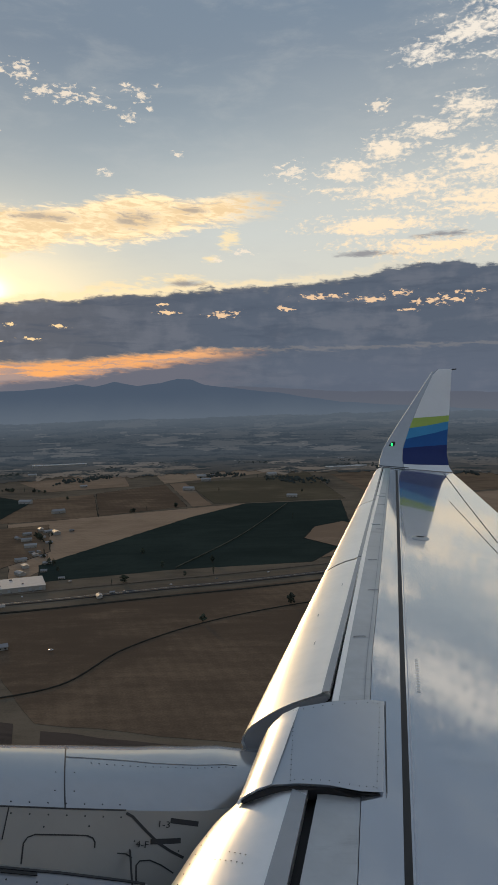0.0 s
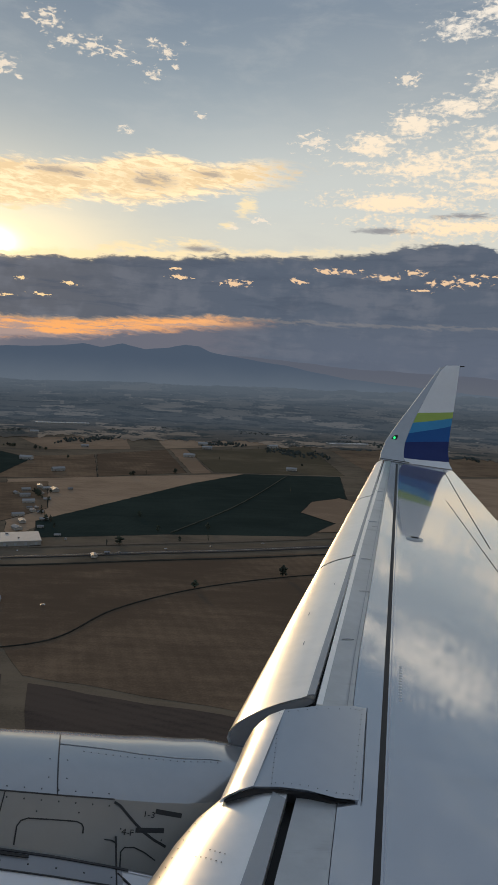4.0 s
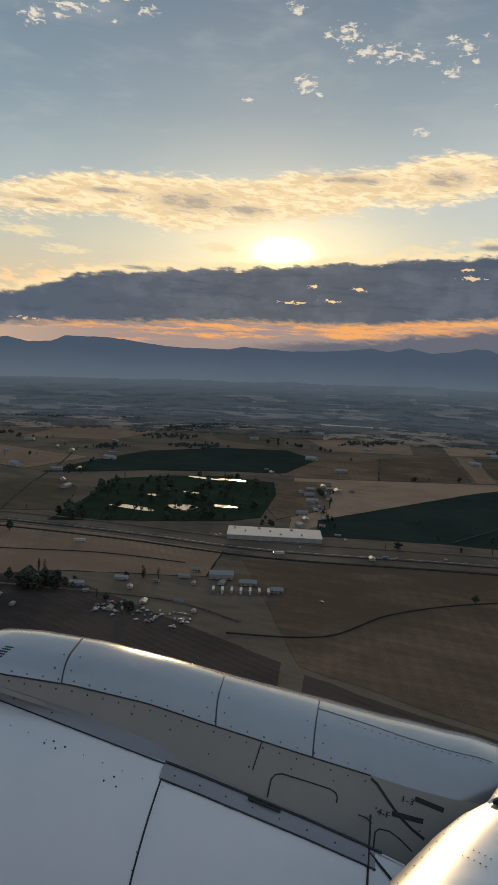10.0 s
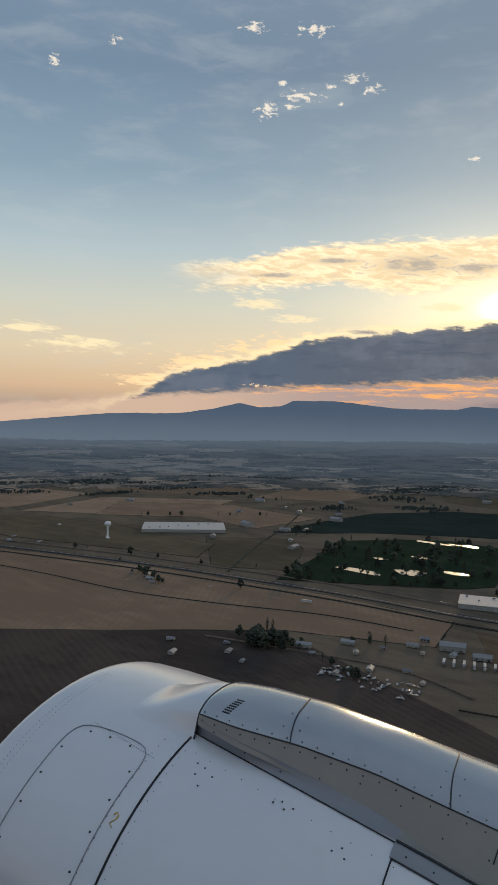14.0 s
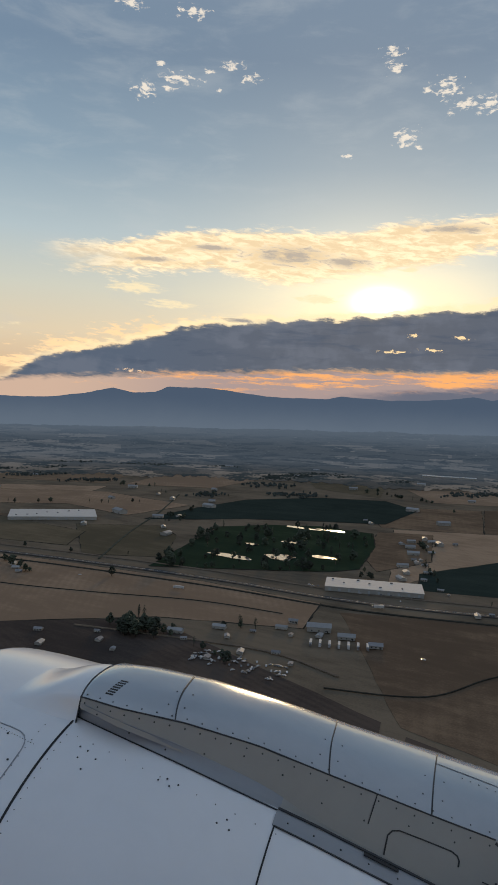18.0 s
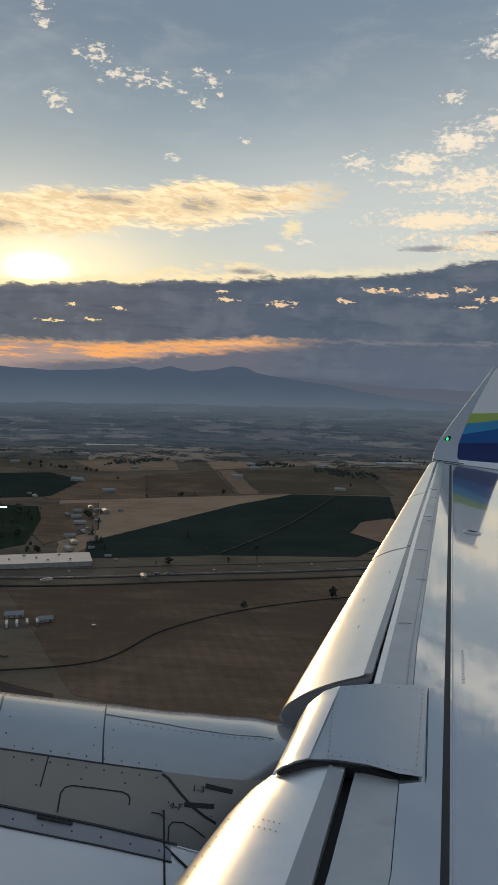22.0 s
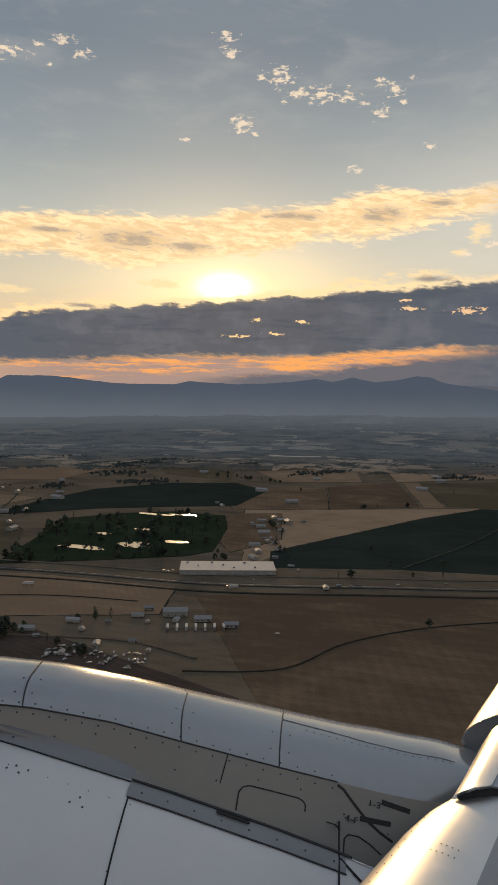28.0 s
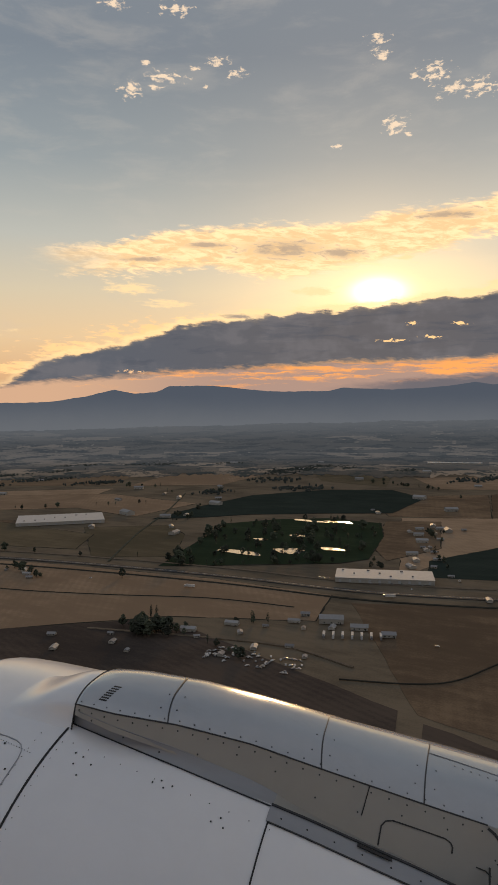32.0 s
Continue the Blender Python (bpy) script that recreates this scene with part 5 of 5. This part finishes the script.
def plant(x, y, kind=None, s=None):
    s = s or rnd.uniform(0.7, 1.25)
    k = TREES[rnd.randrange(4) if kind is None else kind]
    return copy_thing(k, Matrix.Translation((x * LS, y * LS, GZ + 0.9)) @ Matrix.Rotation(rnd.uniform(0, 6.28), 4, "Z") @ Matrix.Diagonal((s, s, s * rnd.uniform(0.85, 1.2), 1)))


def inside(poly, x, y):
    hit = False
    for (x0, y0), (x1, y1) in zip(poly, poly[1:] + poly[:1]):
        if (y0 > y) != (y1 > y) and x < (x1 - x0) * (y - y0) / (y1 - y0) + x0:
            hit = not hit
    return hit


count = 0
while count < 84:
    x, y = rnd.uniform(-470, -240), rnd.uniform(518, 840)
    if inside(GOLF, x, y):
        plant(x, y, rnd.choice((0, 0, 1, 1, 2, 3)), rnd.uniform(1.0, 1.7))
        count += 1
for i in range(22):                      # grove by the farm
    plant(-290 + rnd.gauss(0, 8), 364 + rnd.gauss(0, 5), rnd.choice((0, 3)), rnd.uniform(1.1, 1.6))
LINES = [((-515, 452), (-462, 438), 10), ((-200, 700), (-160, 625), 7), ((-232, 800), (-200, 740), 6), ((-580, 860), (-520, 740), 9), ((-720, 960), (-600, 1000), 10), ((-470, 1230), (-330, 1190), 9), ((-800, 690), (-640, 860), 10), ((-465, 748), (-402, 565), 14), ((-400, 522), (-262, 608), 16), ((-575, 800), (-530, 720), 6), ((-640, 480), (-480, 520), 5), ((-245, 640), (-215, 600), 4), ((-190, 930), (-80, 1000), 4), ((60, 1050), (150, 1290), 3),
         ((-330, 400), (-190, 345), 14), ((-260, 408), (-205, 424), 5), ((-900, 950), (-760, 1010), 7), ((-560, 1350), (-380, 1200), 7), ((-60, 1290), (130, 1430), 3), ((-120, 575), (150, 680), 5), ((190, 690), (420, 800), 6)]
for p, q, n in LINES:
    for i in range(n):
        x, y = lerp(p, q, rnd.random())
        plant(x + rnd.gauss(0, 3), y + rnd.gauss(0, 3), None, rnd.uniform(0.6, 1.1))
for x, y in ((-29, 478), (33, 515), (-74, 640), (-100, 700), (-40, 1160), (-270, 1100), (60, 880), (-440, 540), (-400, 470), (-560, 470), (100, 690), (250, 900), (-30, 655), (-215, 800), (-360, 640)):
    plant(x, y)
# far woods: many small crowns in loose belts, haze put into their colour
shapes = []
rnd2 = random.Random(5)
for _ in range(120):
    az, d = radians(rnd2.uniform(-66, 26)), rnd2.uniform(2200, 4200) if rnd2.random() < 0.9 else rnd2.uniform(1700, 2200)
    cx, cy = d * math.sin(az), d * math.cos(az)
    ln, tn = rnd2.uniform(15, 130) * (0.5 + d / 3000), rnd2.uniform(-0.5, 0.5)
    for _ in range(int(16 + ln * 0.42)):
        t = rnd2.uniform(-0.5, 0.5) * ln
        x, y = cx + t * math.cos(tn - az) + rnd2.gauss(0, 7), cy + t * math.sin(tn - az) + rnd2.gauss(0, 30)
        w, h = rnd2.uniform(3, 7), rnd2.uniform(4, 9)
        v = [(x + w * dx * rnd2.uniform(.6, 1), y + w * dy * rnd2.uniform(.6, 1), GZ + h * dz) for dx, dy, dz in ((1, 0, .45), (-.3, .9, .5), (-.8, -.5, .45), (.2, .1, 1.0), (.4, .7, .8), (-.6, .1, .85), (.1, 0, -0.1))]
        shapes.append((v, [(0, 4, 3), (4, 1, 5), (1, 2, 5), (5, 2, 3), (4, 5, 3), (0, 1, 4), (2, 0, 3), (0, 6, 1), (1, 6, 2), (2, 6, 0)]))
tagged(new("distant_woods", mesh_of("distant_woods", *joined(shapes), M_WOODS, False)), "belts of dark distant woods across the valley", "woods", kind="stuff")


# ---- buildings
def gable(sx, sy, h, rise):
    v, f = box(0, 0, 0, sx, sy, h)
    o = 0.5
    r = [(-sx / 2 - o, -sy / 2 - o, h - .1), (sx / 2 + o, -sy / 2 - o, h - .1), (sx / 2 + o, 0, h + rise), (-sx / 2 - o, 0, h + rise), (sx / 2 + o, sy / 2 + o, h - .1), (-sx / 2 - o, sy / 2 + o, h - .1)]
    low = [(x, y, z - 0.35) for x, y, z in r]
    rf = [(0, 1, 2, 3), (3, 2, 4, 5), (6, 9, 8, 7), (9, 11, 10, 8), (0, 6, 7, 1), (5, 4, 10, 11), (0, 3, 9, 6), (3, 5, 11, 9), (1, 7, 8, 2), (2, 8, 10, 4)]
    ends = ([(-sx / 2, -sy / 2, h - .1), (-sx / 2, sy / 2, h - .1), (-sx / 2, 0, h + rise - .35), (sx / 2, -sy / 2, h - .1), (sx / 2, sy / 2, h - .1), (sx / 2, 0, h + rise - .35)], [(0, 2, 1), (3, 4, 5)])
    return joined([(v, f), ends]), (r + low, rf)


def house(sx, sy, h, rise, roof, label, group):
    ob = new("house")
    walls, rf = gable(sx, sy, h, rise)
    part("wall", walls, M_WALL, ob, smooth=False)
    part("roof", rf, roof, ob, smooth=False)
    for i in range(3):
        part("window", box(-sx / 2 + sx * (i + 0.7) / 3.4, -sy / 2 - 0.03, 1.0, 1.3, 0.12, 1.2), M_GLASS, ob, smooth=False)
    part("door", box(sx * 0.36, -sy / 2 - 0.03, 0, 1.0, 0.12, 2.1), M_DARK, ob, smooth=False)
    return tagged(ob, label, "house" if group != "barns" else "barn", group)


KINDS = [house(14, 9, 3.2, 2.2, M_ROOFG, "small grey-roofed farm house", "valley houses"), house(18, 10, 3.4, 2.4, M_ROOFP, "pale-roofed bungalow among the trees", "valley houses"),
         house(26, 14, 5.5, 3.0, M_ROOFP, "large barn with a pale metal roof", "barns"), house(10, 7, 3.0, 1.6, M_ROOFG, "small grey shed beside a house", "barns")]
for i, o in enumerate(KINDS):
    o.matrix_world = Matrix.Translation((-240 - 35 * i, 691 + 8 * i, GZ + 1.0)) @ Matrix.Rotation(0.4, 4, "Z")


def put_house(x, y, turn, kind, s=1.0):
    return copy_thing(KINDS[kind], Matrix.Translation((x * LS, y * LS, GZ + 0.9)) @ Matrix.Rotation(turn, 4, "Z") @ Matrix.Diagonal((s, s, s, 1)))


SPOTS = [(-250, 405, 2, .9), (-236, 392, 0, 1), (-228, 412, 3, 1), (-214, 372, 1, 1), (-196, 384, 0, 1), (-180, 372, 3, 1), (-188, 430, 1, 1), (-320, 312, 1, 1), (-296, 338, 0, 1), (-308, 350, 3, 1), (-340, 330, 0, 1), (-278, 330, 3, 1),
         (-225, 352, 0, 1), (-216, 430, 2, .8), (-204, 420, 3, 1), (-112, 545, 2, .8), (-104, 556, 3, 1), (-156, 606, 1, .8), (-146, 594, 3, .8), (-214, 815, 2, 1), (-226, 826, 1, 1), (-200, 830, 3, 1),
         (-238, 838, 2, .8), (-250, 790, 0, 1), (-205, 700, 0, 1), (-212, 712, 3, 1), (-480, 655, 2, 1), (-510, 690, 1, 1), (-590, 640, 2, .9), (-640, 690, 0, 1), (-560, 745, 2, 1), (-545, 770, 1, 1), (-700, 470, 1, 1), (-730, 452, 2, .8), (-752, 470, 0, 1),
         (-790, 560, 1, 1), (-650, 900, 2, 1), (-700, 930, 1, 1), (200, 1490, 2, 1.6), (255, 1530, 1, 1.6), (320, 1050, 0, 1), (-60, 1410, 0, 1), (-330, 905, 1, 1), (-345, 925, 3, 1),
         (-196, 622, 2, .8), (-178, 632, 3, 1), (-200, 650, 2, .75), (-184, 664, 1, .8), (-212, 676, 2, .8), (-196, 694, 0, .8), (-206, 716, 3, .9), (-222, 742, 2, .9), (-208, 762, 1, .8), (-236, 776, 2, .8),
         (-222, 794, 3, .9), (-246, 812, 2, .7), (-480, 438, 1, 1), (-492, 446, 2, .8), (-468, 430, 0, 1), (-508, 440, 3, 1), (-268, 380, 2, 1), (-256, 372, 3, 1)]
for x, y, kd, s in SPOTS:
    put_house(x, y, rnd.uniform(-0.3, 0.3) + 0.42 + rnd.choice((0, 1.57)), kd, s * (0.62 if y < 620 else 0.85))
for _ in range(26):
    az, d = radians(rnd.uniform(-62, 22)), rnd.uniform(900, 1750)
    put_house(d * math.sin(az), d * math.cos(az), rnd.uniform(-0.4, 0.6), rnd.choice((0, 1, 2, 2)), rnd.uniform(0.9, 1.3))


def warehouse(x, y, turn, sx, sy, h):
    ob = new("warehouse")
    sx, sy, h = sx * LS, sy * LS, h * 1.2
    ob.matrix_world = Matrix.Translation((x * LS, y * LS, GZ + 0.9)) @ Matrix.Rotation(turn, 4, "Z")
    part("wall", box(0, 0, 0, sx, sy, h), M_WALL, ob, smooth=False)
    part("roof", box(0, 0, h, sx + 0.8, sy + 0.8, 0.5), M_ROOFW, ob, smooth=False)
    for i in range(7):
        part("roof_unit", box(-sx * 0.42 + sx * 0.12 * i + rnd.uniform(-2, 2), rnd.uniform(-.3, .35) * sy, h + 0.5, rnd.uniform(2, 4), 2.2, 1.4), M_ROOFG, ob, smooth=False)
    for i in range(10):
        part("loading_door", box(-sx / 2 + sx * (i + 0.5) / 10, -sy / 2 - 0.05, 0.6, 3.2, 0.2, 3.6), M_BAND, ob, smooth=False)
    return tagged(ob, "long white flat-roofed warehouse with roof units", "warehouse", "warehouses")


warehouse(-203, 572, 0.36, 80, 32, 5)
warehouse(-660, 660, 0.78, 105, 60, 5)
warehouse(212, 1500, 0.35, 80, 25, 7)
warehouse(-420, 1650, 0.3, 120, 24, 9)


def water_tower(x, y):
    ob = new("water_tower")
    ob.matrix_world = Matrix.Translation((x * LS, y * LS, GZ + 0.7)) @ Matrix.Scale(LS, 4)
    cyl = lambda rows: loft([[(r * math.cos(t), r * math.sin(t), z) for t in np.linspace(0, 2 * math.pi, 17)[:-1]] for r, z in rows])
    part("tank", cyl([(0.7, 13.6), (2.2, 14.2), (3.6, 15.4), (4.1, 16.9), (3.7, 18.5), (2.3, 19.7), (0.4, 20.2)]), M_WHITE, ob, "white painted tank")
    part("pedestal", cyl([(2.7, 0), (1.7, 1.6), (1.15, 4.0), (1.05, 11.0), (1.5, 13.0), (2.4, 14.4)]), M_WHITE, ob)
    return tagged(ob, "white ball-shaped water tower on one flared pedestal", "water tower")


water_tower(-672, 545)


def car_shape(truck):
    if truck:
        return [("cab", box(-6.2, 0, 0.5, 2.2, 2.4, 2.4), M_CARS), ("trailer", box(1.2, 0, 1.0, 12, 2.5, 2.9), M_ROOFW)]
    prof = [(-2.1, .35), (-2.1, .8), (-1.2, .95), (-.6, 1.45), (.9, 1.45), (1.5, 1.0), (2.1, .9), (2.1, .35)]
    return [("body", loft([[(x, s * .85, z) for x, z in prof] for s in (-1, 1)]), M_CARS)]


def vehicle(truck):
    ob = new("truck" if truck else "car")
    for nm, shp, mt in car_shape(truck):
        part(nm, shp, mt, ob, smooth=False)
    for x in ((-6, -1, 4, 5.4) if truck else (-1.3, 1.3)):
        for y in (-.85, .85):
            part("wheel", loft([[(x + .36 * math.cos(t), y + d, .36 + .36 * math.sin(t)) for t in np.linspace(0, 6.283, 11)[:-1]] for d in (-.12, .12)]), M_DARK, ob)
    return tagged(ob, "white box truck on the highway" if truck else "parked car beside the houses", "truck" if truck else "car", "trucks" if truck else "cars")


CAR, TRUCK = vehicle(False), vehicle(True)
CAR.location, TRUCK.location = (-118 * LS, 428 * LS, GZ + 1.0), (-180 * LS, 519 * LS, GZ + 1.4)
TRUCK.rotation_euler = (0, 0, 0.42)
for x, y, t in ((-330, 470, .2), (120, 655, .4)):
    copy_thing(TRUCK, Matrix.Translation((x * LS, y * LS, GZ + 1.4)) @ Matrix.Rotation(t, 4, "Z"))
for x, y, t in ((-60, 576, .42), (-24, 592, .42), (-420, 453, .25), (-600, 412, .25), (20, 611, .42), (-95, 558, .42), (240, 702, .4)):
    copy_thing(CAR, Matrix.Translation((x * LS, y * LS, GZ + 1.4)) @ Matrix.Rotation(t, 4, "Z"))
for i in range(7):                          # row of white trailers
    copy_thing(TRUCK, Matrix.Translation(((-186 + 5.5 * i) * LS, (412 + 2.3 * i) * LS, GZ + 1.0)) @ Matrix.Rotation(1.95, 4, "Z"))
for i in range(70):                         # crowded yard
    copy_thing(CAR, Matrix.Translation(((-235 + rnd.uniform(0, 60)) * LS, (352 + rnd.uniform(-9, 14)) * LS, GZ + 0.9)) @ Matrix.Rotation(rnd.uniform(0, 3.1), 4, "Z"))
for i in range(30):
    copy_thing(CAR, Matrix.Translation(((-255 + rnd.uniform(0, 90)) * LS, (560 + rnd.uniform(-12, 10)) * LS, GZ + 0.9)) @ Matrix.Rotation(rnd.choice((0.4, 1.97)), 4, "Z"))


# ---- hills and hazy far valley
# emission stands in for haze: the ridge is painted paler towards its foot
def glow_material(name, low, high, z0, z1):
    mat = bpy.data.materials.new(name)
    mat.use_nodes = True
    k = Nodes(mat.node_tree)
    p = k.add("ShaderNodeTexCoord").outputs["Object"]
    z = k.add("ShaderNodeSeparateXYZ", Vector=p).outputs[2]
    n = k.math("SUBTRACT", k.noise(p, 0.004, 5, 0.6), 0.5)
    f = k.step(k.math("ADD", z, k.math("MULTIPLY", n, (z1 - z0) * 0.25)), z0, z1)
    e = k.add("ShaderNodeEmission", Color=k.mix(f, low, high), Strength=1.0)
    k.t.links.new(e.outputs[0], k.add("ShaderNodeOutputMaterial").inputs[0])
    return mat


M_HILL = glow_material("haze_painted_hills", (0.118, 0.143, 0.174), (0.070, 0.094, 0.132), -170, 60)
M_HILLFAR = glow_material("haze_painted_far_hills", (0.12, 0.13, 0.155), (0.105, 0.115, 0.145), -120, 40)


def ridge(name, rows, radius, mat, seed, label, rough):
    azs = np.linspace(-110, 110, 900)
    top = np.interp(azs, [r[0] for r in rows], [r[1] for r in rows])
    rings = []
    for i, a in enumerate(azs):
        t = top[i] + rough * (noise.noise((a * 0.5, seed, 0)) * 0.6 + noise.noise((a * 2.2, seed, 3)) * 0.3)
        h = radius * math.tan(radians(t))
        s, c = math.sin(radians(a)), math.cos(radians(a))
        rings.append([(radius * s, radius * c, h), ((radius - 120) * s, (radius - 120) * c, h * 0.4 - 60), ((radius - 350) * s, (radius - 350) * c, GZ - 5)])
    return tagged(new(name, mesh_of(name, *loft(rings, closed=False), mat)), label, "hills", kind="structure")


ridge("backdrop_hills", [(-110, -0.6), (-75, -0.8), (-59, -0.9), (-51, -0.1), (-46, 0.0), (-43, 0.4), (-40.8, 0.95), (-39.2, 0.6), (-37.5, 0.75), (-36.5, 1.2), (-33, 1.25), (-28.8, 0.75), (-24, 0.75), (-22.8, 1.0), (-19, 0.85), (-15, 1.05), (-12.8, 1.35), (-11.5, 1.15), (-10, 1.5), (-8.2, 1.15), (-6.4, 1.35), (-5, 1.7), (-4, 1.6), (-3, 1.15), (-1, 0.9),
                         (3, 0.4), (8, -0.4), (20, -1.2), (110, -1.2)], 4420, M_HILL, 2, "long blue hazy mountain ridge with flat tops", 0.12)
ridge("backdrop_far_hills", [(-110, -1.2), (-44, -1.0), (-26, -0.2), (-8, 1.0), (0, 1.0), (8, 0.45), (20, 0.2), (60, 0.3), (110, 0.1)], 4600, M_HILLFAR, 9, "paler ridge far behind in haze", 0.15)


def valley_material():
    """The far valley floor: faint belts of fields and woods, evening haze painted into the emission."""
    mat = bpy.data.materials.new("haze_painted_valley")
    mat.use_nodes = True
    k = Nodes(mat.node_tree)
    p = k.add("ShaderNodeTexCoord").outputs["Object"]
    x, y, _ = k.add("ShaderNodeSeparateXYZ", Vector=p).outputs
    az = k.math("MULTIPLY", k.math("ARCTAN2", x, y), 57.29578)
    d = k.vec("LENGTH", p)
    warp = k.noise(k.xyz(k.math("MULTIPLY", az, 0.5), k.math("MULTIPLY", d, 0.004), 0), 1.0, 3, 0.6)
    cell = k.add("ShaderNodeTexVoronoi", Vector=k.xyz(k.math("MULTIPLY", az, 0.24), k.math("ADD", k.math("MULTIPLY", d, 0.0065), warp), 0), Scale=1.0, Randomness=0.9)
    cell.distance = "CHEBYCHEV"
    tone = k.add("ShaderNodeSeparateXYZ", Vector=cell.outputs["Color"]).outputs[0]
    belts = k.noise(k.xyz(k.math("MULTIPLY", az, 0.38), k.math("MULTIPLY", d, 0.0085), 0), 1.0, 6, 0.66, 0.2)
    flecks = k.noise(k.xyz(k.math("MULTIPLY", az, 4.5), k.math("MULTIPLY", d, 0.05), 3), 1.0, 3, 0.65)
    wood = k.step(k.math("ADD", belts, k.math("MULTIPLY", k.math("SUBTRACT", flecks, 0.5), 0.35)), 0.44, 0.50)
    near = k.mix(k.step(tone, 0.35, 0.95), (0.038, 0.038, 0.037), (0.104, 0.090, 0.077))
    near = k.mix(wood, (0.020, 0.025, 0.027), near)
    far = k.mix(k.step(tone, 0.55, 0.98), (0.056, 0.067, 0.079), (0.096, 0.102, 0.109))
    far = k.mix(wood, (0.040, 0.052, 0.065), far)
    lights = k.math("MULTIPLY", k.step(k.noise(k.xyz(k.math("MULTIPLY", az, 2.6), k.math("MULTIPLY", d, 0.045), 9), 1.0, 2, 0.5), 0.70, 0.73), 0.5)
    # painted haze: tones turn bluer with distance, then fade into the hills' foot
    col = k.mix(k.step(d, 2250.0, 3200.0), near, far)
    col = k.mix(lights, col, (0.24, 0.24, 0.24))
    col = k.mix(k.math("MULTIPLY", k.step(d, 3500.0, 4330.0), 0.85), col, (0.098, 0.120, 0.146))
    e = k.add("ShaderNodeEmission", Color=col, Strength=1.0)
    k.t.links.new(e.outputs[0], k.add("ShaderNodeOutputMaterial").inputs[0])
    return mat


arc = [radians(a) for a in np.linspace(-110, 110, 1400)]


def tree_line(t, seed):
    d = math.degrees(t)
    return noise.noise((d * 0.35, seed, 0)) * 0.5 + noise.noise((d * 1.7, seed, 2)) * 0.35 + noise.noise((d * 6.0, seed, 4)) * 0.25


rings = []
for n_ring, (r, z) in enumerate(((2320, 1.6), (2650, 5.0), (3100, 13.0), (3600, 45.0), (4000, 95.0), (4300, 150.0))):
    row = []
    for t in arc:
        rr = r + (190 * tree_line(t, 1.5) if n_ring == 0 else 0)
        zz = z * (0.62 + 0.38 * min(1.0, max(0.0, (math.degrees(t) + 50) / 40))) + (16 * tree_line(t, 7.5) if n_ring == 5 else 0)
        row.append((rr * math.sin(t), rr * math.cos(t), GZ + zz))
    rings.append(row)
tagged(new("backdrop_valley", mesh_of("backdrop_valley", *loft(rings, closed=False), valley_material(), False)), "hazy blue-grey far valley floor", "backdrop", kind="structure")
